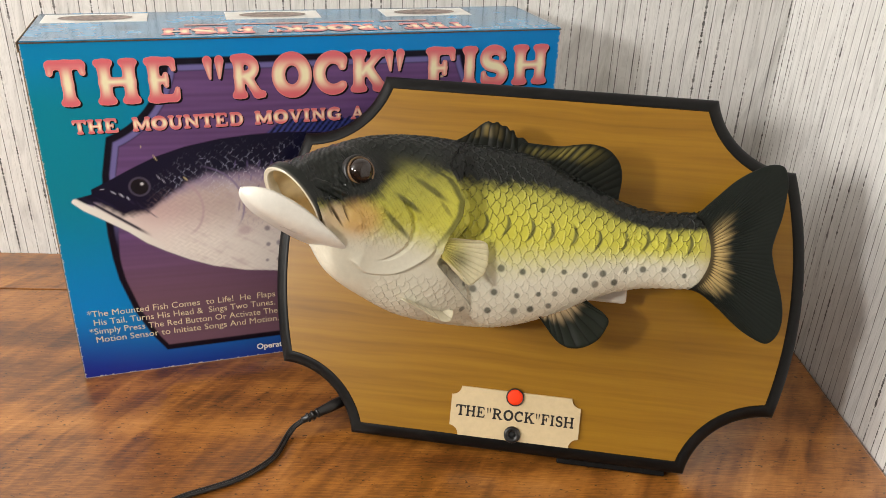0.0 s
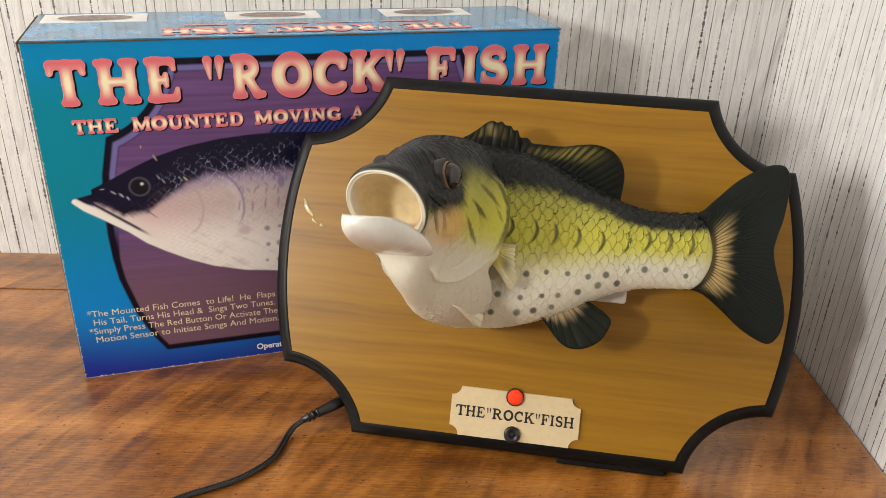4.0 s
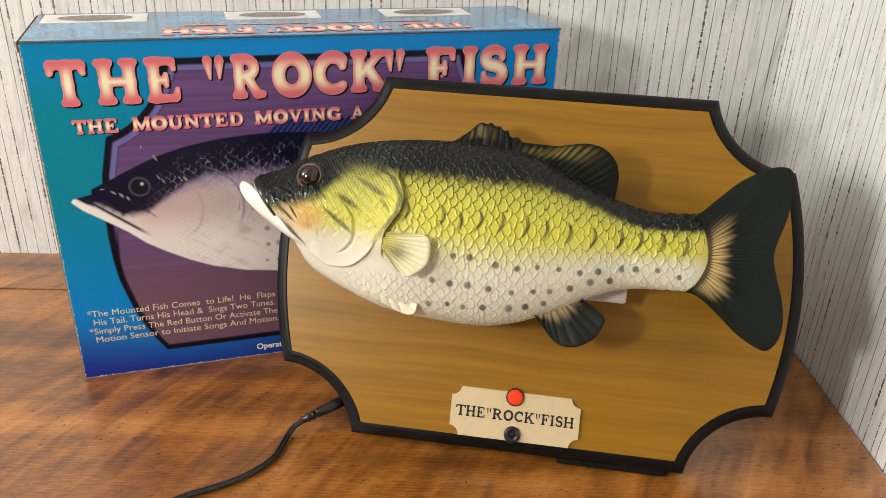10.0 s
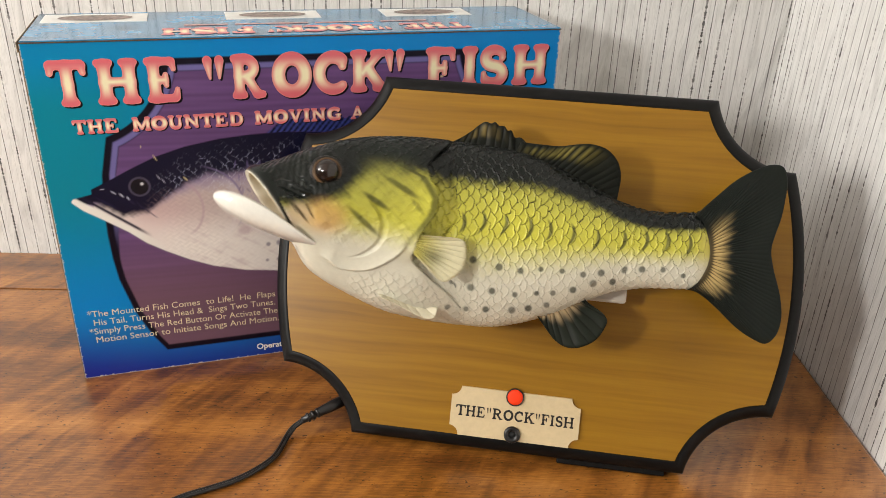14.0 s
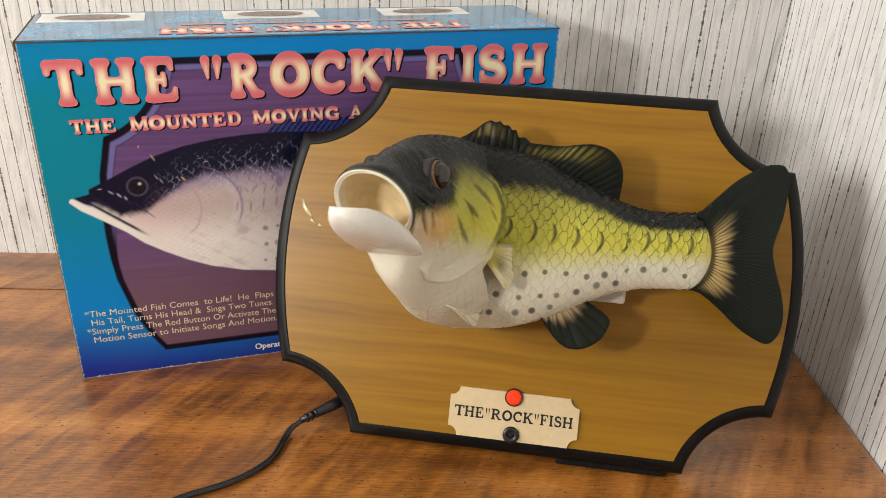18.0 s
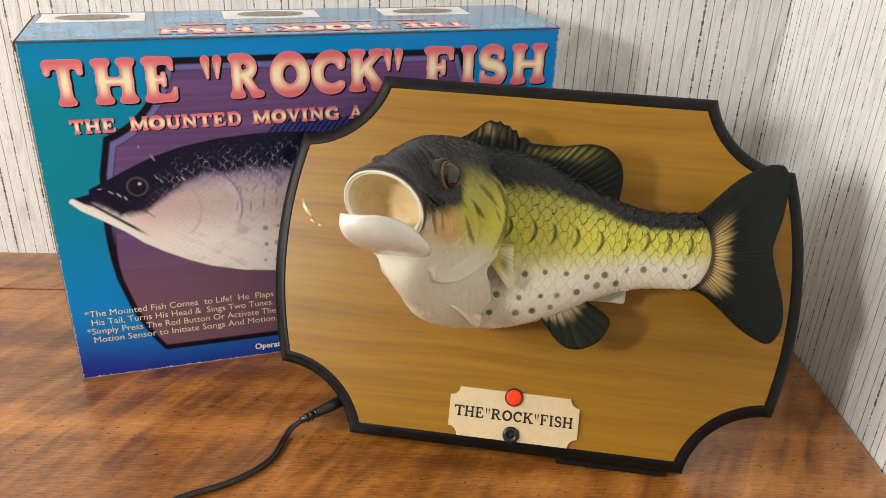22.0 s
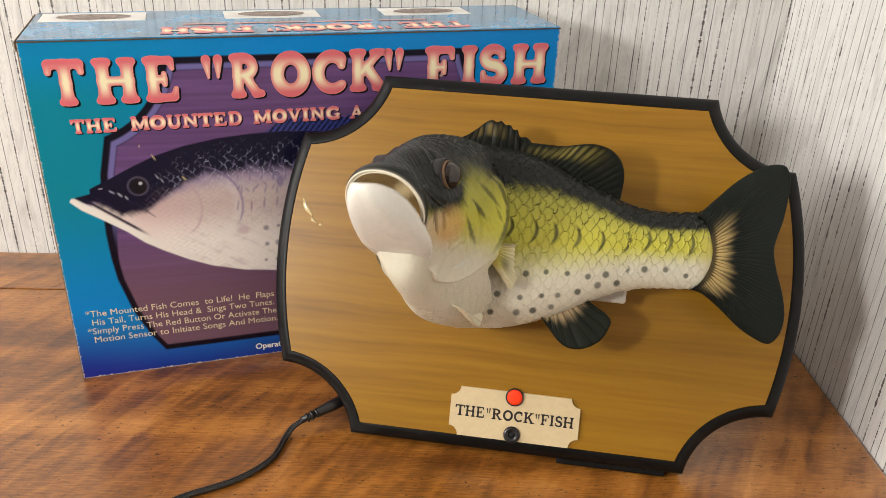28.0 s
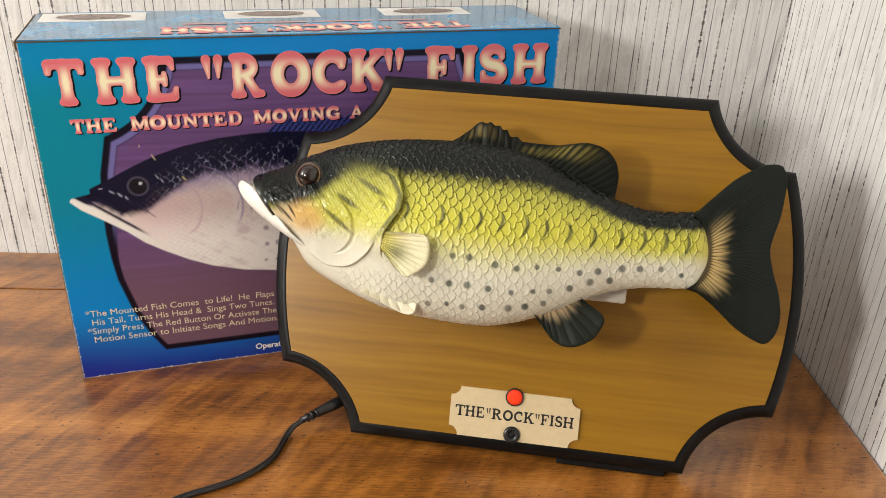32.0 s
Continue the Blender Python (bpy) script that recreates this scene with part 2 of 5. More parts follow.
def part(name, mesh, mat, parent, label="", at=None):
    """One mesh object under a thing or a part."""
    if isinstance(mesh, bmesh.types.BMesh):
        me = bpy.data.meshes.new(name)
        mesh.to_mesh(me)
        mesh.free()
        mesh = me
    ob = new(name, mesh)
    for m in mat if isinstance(mat, (list, tuple)) else (mat,):
        mesh.materials.append(m)
    ob.parent = parent
    if at is not None:
        ob.matrix_basis = at
    return tagged(ob, label)


def thing(name, m, label, category, group="", kind=""):
    ob = new(name)
    ob.empty_display_size = 0.05
    ob.matrix_basis = m
    return tagged(ob, label, category, group, kind)


def box(x0, x1, y0, y1, z0, z1, bevel=0.0, segments=2):
    bm = bmesh.new()
    bmesh.ops.create_cube(bm, size=1)
    bmesh.ops.scale(bm, vec=(x1 - x0, y1 - y0, z1 - z0), verts=bm.verts)
    bmesh.ops.translate(bm, vec=((x0 + x1) / 2, (y0 + y1) / 2, (z0 + z1) / 2), verts=bm.verts)
    if bevel:
        bmesh.ops.bevel(bm, geom=bm.edges[:], offset=bevel, segments=segments, profile=0.5, affect="EDGES")
    return bm


def lathe(profile, steps=32, axis="y"):
    """A solid of revolution from (radius, height) pairs, about y (towards -y) or z."""
    prof = np.array(profile, float)
    a = np.linspace(0, 2 * np.pi, steps, endpoint=False)
    r, h = prof[:, :1], prof[:, 1:]
    one = np.ones_like(a)
    if axis == "y":
        v = np.stack([r * np.cos(a), -h * one, r * np.sin(a)], -1)
    else:
        v = np.stack([r * np.cos(a), r * np.sin(a), h * one], -1)
    return np_mesh("turned", v.reshape(-1, 3), grid_quads(len(prof), steps, True))


def smooth_path(points, per=12):
    """Points along a smooth curve through the given ones."""
    p = np.array(points, float)
    q = np.vstack([2 * p[0] - p[1], p, 2 * p[-1] - p[-2]])
    out = []
    for i in range(1, len(q) - 2):
        t = np.linspace(0, 1, per, endpoint=False)[:, None]
        a, b, c, d = q[i - 1], q[i], q[i + 1], q[i + 2]
        out.append(0.5 * (2 * b + (c - a) * t + (2 * a - 5 * b + 4 * c - d) * t ** 2 + (3 * b - a - 3 * c + d) * t ** 3))
    return np.vstack(out + [p[-1:]])


def tube(points, radius, steps=10, flat=1.0):
    """A cable along points."""
    p = np.array(points, float)
    t = np.gradient(p, axis=0)
    t /= np.linalg.norm(t, axis=1)[:, None]
    side = np.cross(t, [0, 0, 1.0])
    side /= np.linalg.norm(side, axis=1)[:, None] + 1e-9
    up = np.cross(side, t)
    rad = np.broadcast_to(np.asarray(radius, float), (len(p),))
    a = np.linspace(0, 2 * np.pi, steps, endpoint=False)
    v = p[:, None] + rad[:, None, None] * (side[:, None] * np.cos(a)[:, None] * flat + up[:, None] * np.sin(a)[:, None])
    n = len(p)
    verts = np.vstack([v.reshape(-1, 3), p[:1], p[-1:]])
    quads = [tuple(q) for q in grid_quads(n, steps, True)]
    return np_mesh("tube", verts, np.array(quads))


def step(x, a, b):
    t = np.clip((x - a) / (b - a), 0, 1)
    return t * t * (3 - 2 * t)


def blend(a, b, f):
    return a + (b - a) * np.asarray(f)[..., None]


def ripple(x, y, seed=0.0):
    """Cheap smooth unevenness between -1 and 1."""
    return (np.sin(x * 1.7 + 3.1 * np.sin(y * 0.9 + seed)) + np.sin(y * 2.3 + 2.0 * np.sin(x * 1.3 - seed)) + np.sin((x + y) * 3.9 + seed * 2)) / 3


# ---- the room ----
BACK, SIDE = 0.7152, 0.328
FLOOR_Z, CEIL_Z = -0.76, 1.66
LEFT, FRONT = -3.0, -3.2
wall = part("wall_back", box(LEFT, SIDE + 0.1, BACK, BACK + 0.1, FLOOR_Z, CEIL_Z), MAT_WALL_B, None, "off-white wood-look wallpaper with dark upright lines")
tagged(wall, kind="structure")
wall = part("wall_side", box(SIDE, SIDE + 0.1, FRONT, BACK, FLOOR_Z, CEIL_Z), MAT_WALL_R, None, "off-white wood-look wallpaper with dark upright lines")
tagged(wall, kind="structure")
tagged(part("wall_left", box(LEFT - 0.1, LEFT, FRONT, BACK + 0.1, FLOOR_Z, CEIL_Z), MAT_ROOM, None, "plain painted room wall"), kind="structure")
tagged(part("wall_front", box(LEFT - 0.1, SIDE + 0.1, FRONT - 0.1, FRONT, FLOOR_Z, CEIL_Z), MAT_ROOM, None, "plain painted room wall"), kind="structure")
tagged(part("ceiling", box(LEFT - 0.1, SIDE + 0.1, FRONT - 0.1, BACK + 0.1, CEIL_Z, CEIL_Z + 0.1), MAT_CEILING, None, "plain white ceiling"), kind="structure")
tagged(part("floor", box(LEFT - 0.1, SIDE + 0.1, FRONT - 0.1, BACK + 0.1, FLOOR_Z - 0.1, FLOOR_Z), MAT_FLOOR, None, "brown carpeted floor"), kind="structure")


# Unseen stands under the two lights; the far one is added for the fill.
def floor_lamp(at, label, big=False):
    cx, cy, cz = at
    f = thing("floor_lamp", pose(cx, cy, FLOOR_Z), label, "lamp")
    h = cz - FLOOR_Z
    part("base", lathe([(0, 0), (0.13, 0), (0.13, 0.015), (0.02, 0.035), (0, 0.035)], axis="z"), MAT_BRASS, f)
    part("pole", lathe([(0, 0.03), (0.011, 0.03), (0.011, h - (0.36 if big else 0.16)), (0, h - (0.36 if big else 0.16))], axis="z"), MAT_BRASS, f)
    if big:
        part("fill_stand_ring", lathe([(0.02, h - 0.37), (0.05, h - 0.37), (0.05, h - 0.36), (0.02, h - 0.36)], axis="z"), MAT_BRASS, f)
        return
    part("socket", lathe([(0, h - 0.165), (0.02, h - 0.165), (0.022, h - 0.10), (0, h - 0.10)], axis="z"), MAT_BRASS, f)


floor_lamp(GLOBE, "brass floor lamp with a bare lit bulb beside the desk")
floor_lamp(FAR_FILL, "unseen tall brass floor lamp, added under the soft fill light", True)


def desk():
    d = thing("desk", pose(0, 0, 0), "glossy red-brown veneered wooden desk against the walls", "desk")
    x0, x1, y0, y1 = -0.95, SIDE - 0.001, 0.10, BACK - 0.001
    part("desktop", box(x0, x1, y0, y1 - 0.071, -0.03, 0, 0.003), MAT_DESK, d, "figured veneer with dark flecks")
    part("back_strip", box(x0, x1, y1 - 0.0705, y1, -0.03, 0, 0.0006), MAT_DESK, d, "plain veneer strip along the back")
    part("side_panel", box(x0 + 0.02, x0 + 0.045, y0 + 0.03, y1, FLOOR_Z, -0.03, 0.002), MAT_DESK, d)
    part("side_panel", box(x1 - 0.045, x1 - 0.02, y0 + 0.03, y1, FLOOR_Z, -0.03, 0.002), MAT_DESK, d)
    part("back_panel", box(x0 + 0.045, x1 - 0.045, y1 - 0.03, y1 - 0.012, FLOOR_Z + 0.1, -0.03, 0.002), MAT_DESK, d)


desk()

# ---- lettering ----
# Chubby slab letters: strokes (x0, y0, x1, y1, r0, r1) in a unit-high cell.


def arc(cx, cy, rx, ry, a0, a1, r0, r1, n=14):
    a = np.radians(np.linspace(a0, a1, n + 1))
    r = np.linspace(r0, r1, n + 1)
    x, y = cx + rx * np.cos(a), cy + ry * np.sin(a)
    return [(x[i], y[i], x[i + 1], y[i + 1], r[i], r[i + 1]) for i in range(n)]


def stem(x, y0=0.07, y1=0.93, foot=0.12, head=0.12, r=0.105):
    out = [(x, y0 + 0.06, x, 0.5, r * 1.10, r), (x, 0.5, x, y1 - 0.06, r, r * 1.10)]
    for f, y, way in ((foot, y0, 1), (head, y1, -1)):
        if f:
            out.append((x - f, y, x + f, y, 0.065, 0.065))
            out.append((x - f * 0.62, y + way * 0.045, x + f * 0.62, y + way * 0.045, 0.06, 0.06))
    return out


GLYPHS = {
    "T": (0.78, stem(0.39, head=0) + [(0.08, 0.91, 0.70, 0.91, 0.09, 0.09), (0.07, 0.88, 0.05, 0.73, 0.075, 0.06), (0.71, 0.88, 0.73, 0.73, 0.075, 0.06)]),
    "H": (0.92, stem(0.21) + stem(0.71) + [(0.21, 0.5, 0.71, 0.5, 0.085, 0.085)]),
    "E": (0.78, stem(0.21) + [(0.2, 0.92, 0.6, 0.92, 0.08, 0.08), (0.63, 0.9, 0.66, 0.74, 0.07, 0.05), (0.2, 0.08, 0.62, 0.08, 0.08, 0.08), (0.67, 0.1, 0.71, 0.28, 0.075, 0.05), (0.2, 0.5, 0.44, 0.5, 0.07, 0.07), (0.47, 0.62, 0.47, 0.38, 0.05, 0.05)]),
    "F": (0.74, stem(0.21) + [(0.2, 0.92, 0.6, 0.92, 0.08, 0.08), (0.63, 0.9, 0.66, 0.72, 0.07, 0.05), (0.2, 0.5, 0.44, 0.5, 0.07, 0.07), (0.47, 0.64, 0.47, 0.36, 0.05, 0.05)]),
    "I": (0.43, stem(0.215)),
    "R": (0.88, stem(0.21) + arc(0.36, 0.71, 0.25, 0.2, 90, -90, 0.085, 0.085) + [(0.2, 0.92, 0.36, 0.92, 0.08, 0.08), (0.2, 0.5, 0.38, 0.51, 0.07, 0.07), (0.42, 0.48, 0.66, 0.1, 0.1, 0.1), (0.64, 0.08, 0.8, 0.08, 0.075, 0.075)]),
    "O": (0.9, arc(0.45, 0.5, 0.32, 0.39, 0, 360, 0.115, 0.115, 30)),
    "C": (0.84, arc(0.46, 0.5, 0.33, 0.39, 52, 312, 0.115, 0.09, 22) + [(0.66, 0.86, 0.68, 0.66, 0.07, 0.08)]),
    "G": (0.9, arc(0.46, 0.5, 0.33, 0.39, 52, 312, 0.115, 0.1, 22) + [(0.66, 0.86, 0.68, 0.7, 0.06, 0.07), (0.7, 0.12, 0.7, 0.42, 0.1, 0.09), (0.56, 0.43, 0.8, 0.43, 0.06, 0.06)]),
    "K": (0.95, stem(0.21) + [(0.3, 0.45, 0.68, 0.9, 0.085, 0.085), (0.56, 0.92, 0.8, 0.92, 0.07, 0.07), (0.42, 0.56, 0.72, 0.1, 0.11, 0.11), (0.62, 0.08, 0.87, 0.08, 0.075, 0.075)]),
    "S": (0.72, arc(0.36, 0.71, 0.23, 0.2, 38, 270, 0.08, 0.115, 14) + arc(0.36, 0.29, 0.25, 0.21, 90, -145, 0.115, 0.08, 14) + [(0.57, 0.86, 0.58, 0.7, 0.06, 0.07), (0.12, 0.14, 0.10, 0.32, 0.07, 0.06)]),
    "M": (1.15, stem(0.2, head=0.1) + stem(0.94, head=0.1) + [(0.22, 0.9, 0.57, 0.2, 0.1, 0.09), (0.92, 0.9, 0.57, 0.2, 0.08, 0.09)]),
    "N": (0.98, stem(0.2, r=0.08) + stem(0.77, foot=0.0, r=0.08) + [(0.2, 0.9, 0.77, 0.12, 0.1, 0.1)]),
    "U": (0.92, [(0.21, 0.9, 0.21, 0.4, 0.105, 0.105), (0.1, 0.92, 0.32, 0.92, 0.07, 0.07), (0.71, 0.9, 0.71, 0.4, 0.08, 0.08), (0.6, 0.92, 0.82, 0.92, 0.07, 0.07)] + arc(0.46, 0.38, 0.25, 0.29, 180, 360, 0.105, 0.08)),
    "D": (0.92, stem(0.21, head=0.08, foot=0.08) + arc(0.42, 0.5, 0.3, 0.42, 90, -90, 0.08, 0.08, 16) + [(0.2, 0.92, 0.42, 0.92, 0.075, 0.075), (0.2, 0.08, 0.42, 0.08, 0.075, 0.075)]),
    "V": (0.92, [(0.2, 0.9, 0.47, 0.1, 0.1, 0.09), (0.74, 0.9, 0.47, 0.1, 0.075, 0.08), (0.09, 0.92, 0.33, 0.92, 0.07, 0.07), (0.63, 0.92, 0.84, 0.92, 0.07, 0.07)]),
    "A": (0.98, [(0.48, 0.9, 0.2, 0.1, 0.085, 0.07), (0.5, 0.9, 0.78, 0.1, 0.1, 0.1), (0.1, 0.08, 0.3, 0.08, 0.07, 0.07), (0.66, 0.08, 0.9, 0.08, 0.07, 0.07), (0.3, 0.34, 0.66, 0.34, 0.07, 0.07)]),
    '"': (0.52, [(0.11, 0.89, 0.15, 0.50, 0.102, 0.032), (0.41, 0.89, 0.39, 0.50, 0.102, 0.032)]),
}


def glyph_field(ch, x, y, fat=1.0, soft=0.05):
    """Distance to a letter's strokes, negative inside; neighbouring strokes melt together."""
    total = np.zeros_like(x)
    for x0, y0, x1, y1, r0, r1 in GLYPHS[ch][1]:
        dx, dy = x1 - x0, y1 - y0
        t = np.clip(((x - x0) * dx + (y - y0) * dy) / (dx * dx + dy * dy + 1e-9), 0, 1)
        dist = np.hypot(x - x0 - t * dx, y - y0 - t * dy) - fat * (r0 + (r1 - r0) * t)
        total += np.exp(-np.clip(dist, -0.4, 0.6) * 26 / 0.5 * 0.5 * (0.05 / soft))
    return -np.log(total + 1e-12) / (26 * (0.05 / soft))


def letter_mesh(ch, left, right, base, height, tones, fat=1.0, cells=56, soft=0.05):
    """A flat letter in the x-z plane between left and right; tones: rim, core, how fast one turns into the other."""
    wide = GLYPHS[ch][0]
    n, m = cells, max(10, int(cells * (right - left) / height))
    pad = 0.06
    gx = np.linspace(-pad, wide + pad, m + 1)
    gy = np.linspace(-pad, 1 + pad, n + 1)
    x, y = np.meshgrid(gx, gy)
    f = glyph_field(ch, x, y, fat, soft)
    fy, fx = np.gradient(f, gy, gx)
    cx, cy = (gx[1:] + gx[:-1]) / 2, (gy[1:] + gy[:-1]) / 2
    inside = glyph_field(ch, *np.meshgrid(cx, cy), fat, soft) < 0
    q = grid_quads(n + 1, m + 1).reshape(n, m, 4)[inside]
    count = np.bincount(q.ravel(), minlength=x.size).reshape(x.shape)
    edge = (count > 0) & (count < 4)
    g2 = np.maximum(fx ** 2 + fy ** 2, 0.2)
    lim = 1.0 / n
    x = np.where(edge, x - np.clip(f * fx / g2, -lim, lim), x)
    y = np.where(edge, y - np.clip(f * fy / g2, -lim, lim), y)
    used, idx = np.unique(q, return_inverse=True)
    depth = np.where(edge, 0, -f).ravel()[used]
    mid = 1 - np.abs(y.ravel()[used] - 0.5) * 2
    rim, core, speed = tones
    k = np.clip(step(mid, 0.1, 0.85) * (0.12 + 0.88 * step(depth, 0.0, speed)), 0, 1)
    paint = blend(np.array(rim), np.array(core), k)
    paint = blend(paint, np.array(rim) * 0.5 + np.array(core) * 0.5, 0.6 * edge.ravel()[used])
    v = np.stack([left + x.ravel()[used] / wide * (right - left), np.zeros(len(used)), base + y.ravel()[used] * height], -1)
    return np_mesh("letter", v, idx.reshape(-1, 4)[:, ::-1], paint, smooth=False)


def shear(me, slope):
    """Tips a text line, so that its baseline climbs."""
    for v in me.vertices:
        v.co.z += slope * v.co.x


def text_mesh(body, size, width=None, bold=0.0):
    """Built-in lettering in the x-z plane, facing -y, from the baseline's start; width: its full length."""
    cu = bpy.data.curves.new("text", "FONT")
    cu.body, cu.size, cu.offset = body, size, bold
    cu.resolution_u = 3
    ob = new("text", cu)
    bpy.context.view_layer.update()
    me = bpy.data.meshes.new_from_object(ob.evaluated_get(bpy.context.evaluated_depsgraph_get()))
    bpy.data.objects.remove(ob)
    n = len(me.vertices)
    co = np.empty(n * 3, np.float32)
    me.vertices.foreach_get("co", co)
    co = co.reshape(-1, 3)
    if width:
        co[:, 0] = (co[:, 0] - co[:, 0].min()) * width / (co[:, 0].max() - co[:, 0].min())
    out = np.stack([co[:, 0], np.zeros(n), co[:, 1]], -1).astype(np.float32)
    me.vertices.foreach_set("co", out.ravel())
    me.update()
    return me

# ---- the fish's shape, in the plaque's own metres: u along, v up, w out ----
MID = 0.037
# back point, belly point (u, v) and half-thickness of each cross-section, in mm
RIBS = np.array([
    (-185, 170, -157, 137, 21.2), (-172, 176, -152, 126, 23.4), (-157, 183.5, -145, 116, 25.4), (-140, 191, -132, 108, 28.5),
    (-120, 197, -115, 101, 30.5), (-97, 201, -95, 94, 33), (-74, 203, -74, 90.5, 34), (-50, 203.5, -50, 88.5, 34),
    (-26, 202, -26, 88.5, 33), (-5, 198, -5, 93, 31), (18, 189.5, 18, 102, 27), (37, 181, 37, 112, 23),
    (52, 174.5, 52, 118.5, 19), (70, 170.5, 70, 122.5, 15.5), (88, 171, 88, 124, 11.4), (101, 173, 101, 124.5, 7.4), (114, 176, 114, 121, 3.6)], float) / 1000


def rib_at(s):
    """Cross-section values at a place s along the ribs."""
    s = np.clip(np.asarray(s, float), 0, len(RIBS) - 1.0001)
    q = np.vstack([2 * RIBS[0] - RIBS[1], RIBS, 2 * RIBS[-1] - RIBS[-2]])
    i = np.floor(s).astype(int)
    t = (s - i)[:, None]
    a, b, c, d = q[i], q[i + 1], q[i + 2], q[i + 3]
    return 0.5 * (2 * b + (c - a) * t + (2 * a - 5 * b + 4 * c - d) * t ** 2 + (3 * b - a - 3 * c + d) * t ** 3)


_s = np.linspace(0, len(RIBS) - 1.001, 400)
_mid_u = (rib_at(_s)[:, 0] + rib_at(_s)[:, 2]) / 2


def s_of(u):
    """The place along the ribs whose middle lies at u."""
    return np.interp(u, _mid_u, _s)


_r = rib_at(_s)
_girth = np.pi * (np.hypot(_r[:, 0] - _r[:, 2], _r[:, 1] - _r[:, 3]) / 2 + _r[:, 4])


def scale_relief(s, theta, size=1.0):
    """Height of overlapping round scales (0..1) and nearness to a scale's free edge (0..1)."""
    px, py = 0.0074 * size, 0.0038 * size
    rad = 0.0047 * size
    x = np.interp(s, _s, _mid_u)
    y = (theta - np.pi / 2) / (2 * np.pi) * np.interp(s, _s, _girth)
    wx, wy = ripple(x * 330, y * 410, 1.0), ripple(x * 370 + 40.0, y * 300, 4.0)
    x, y = x + 0.00075 * wx, y + 0.00060 * wy
    j0 = np.round(y / py).astype(int)
    best = np.full(x.shape, 1e9)
    h = np.zeros(x.shape)
    rim = np.zeros(x.shape)
    for dj in (-2, -1, 0, 1, 2):
        j = j0 + dj
        sh = (j % 2) * px / 2
        i0 = np.round((x - sh) / px).astype(int)
        for di in (-1, 0, 1):
            jit = 0.0005 * np.sin(i0 * 12.9 + di * 12.9 + j * 4.1)
            cx = (i0 + di) * px + sh + jit
            dx, dy = x - cx, y - j * py
            dist = np.sqrt(dx ** 2 + dy ** 2)
            ok = (dist < rad) & (cx < best)
            best = np.where(ok, cx, best)
            lift = 0.30 + 0.42 * np.clip((dx + rad) / (2 * rad), 0, 1) + 0.5 * np.exp(-((dist / rad - 0.90) / 0.075) ** 2) - 0.7 * step(dist / rad, 0.95, 1.0)
            h = np.where(ok, lift, h)
            rim = np.where(ok, dist / rad, rim)
    return h, rim


NAVY_BACK = np.array((0.0055, 0.0075, 0.0060))
YELLOW = np.array((0.585, 0.545, 0.070))
OLIVE = np.array((0.13, 0.13, 0.03))
WHITE = np.array((0.695, 0.66, 0.535))
ORANGE = np.array((0.66, 0.36, 0.14))
# painted spots and upright marks on the flank (u, v in mm)
SPOTS = [(-47, 131), (-37, 131), (-21, 128), (-8, 127), (4, 129), (17, 129), (30, 128), (41, 130), (55.5, 133), (66.5, 134), (79.5, 135), (92.5, 132.5),
         (-59, 115), (-48, 114), (-37, 114), (-24, 113), (-10, 112), (3, 114), (13, 115), (25, 118), (37, 123), (49, 125),
         (-61, 100), (-49, 101), (-39, 100), (-27, 101), (-11, 102), (-1, 104), (10, 107)]
MARKS = [(-77, 154), (-55, 153), (-44, 151), (-32, 152), (-19, 152), (-4, 151), (8, 151), (22, 150), (37, 148), (53.5, 149), (68, 150), (81, 151), (95, 150)]


# rear edge of the gill cover: u at each height v
GILL_V = [0.1187, 0.1263, 0.1408, 0.1551, 0.1641, 0.1759, 0.1812]
GILL_U = [-0.1155, -0.1016, -0.0912, -0.0817, -0.0808, -0.0883, -0.0998]
# where the turning head ends and the body begins
SEAM_V = [0.085, 0.095, 0.105, 0.115, 0.1263, 0.1408, 0.1551, 0.1641, 0.1759, 0.184, 0.193, 0.204]
SEAM_U = [-0.038, -0.047, -0.061, -0.077, -0.0925, -0.0912, -0.0817, -0.0808, -0.0862, -0.0862, -0.078, -0.063]


def bar(u, v, a, b, ang, ln, wide):
    """Soft-edged stroke about (a, b), in mm, 0..1."""
    t = math.radians(ang)
    du, dv = u - a / 1000, v - b / 1000
    p, q = du * math.cos(t) + dv * math.sin(t), -du * math.sin(t) + dv * math.cos(t)
    return 1 - step(np.hypot(p / (ln / 1000), q / (wide / 1000)), 0.35, 1.0)


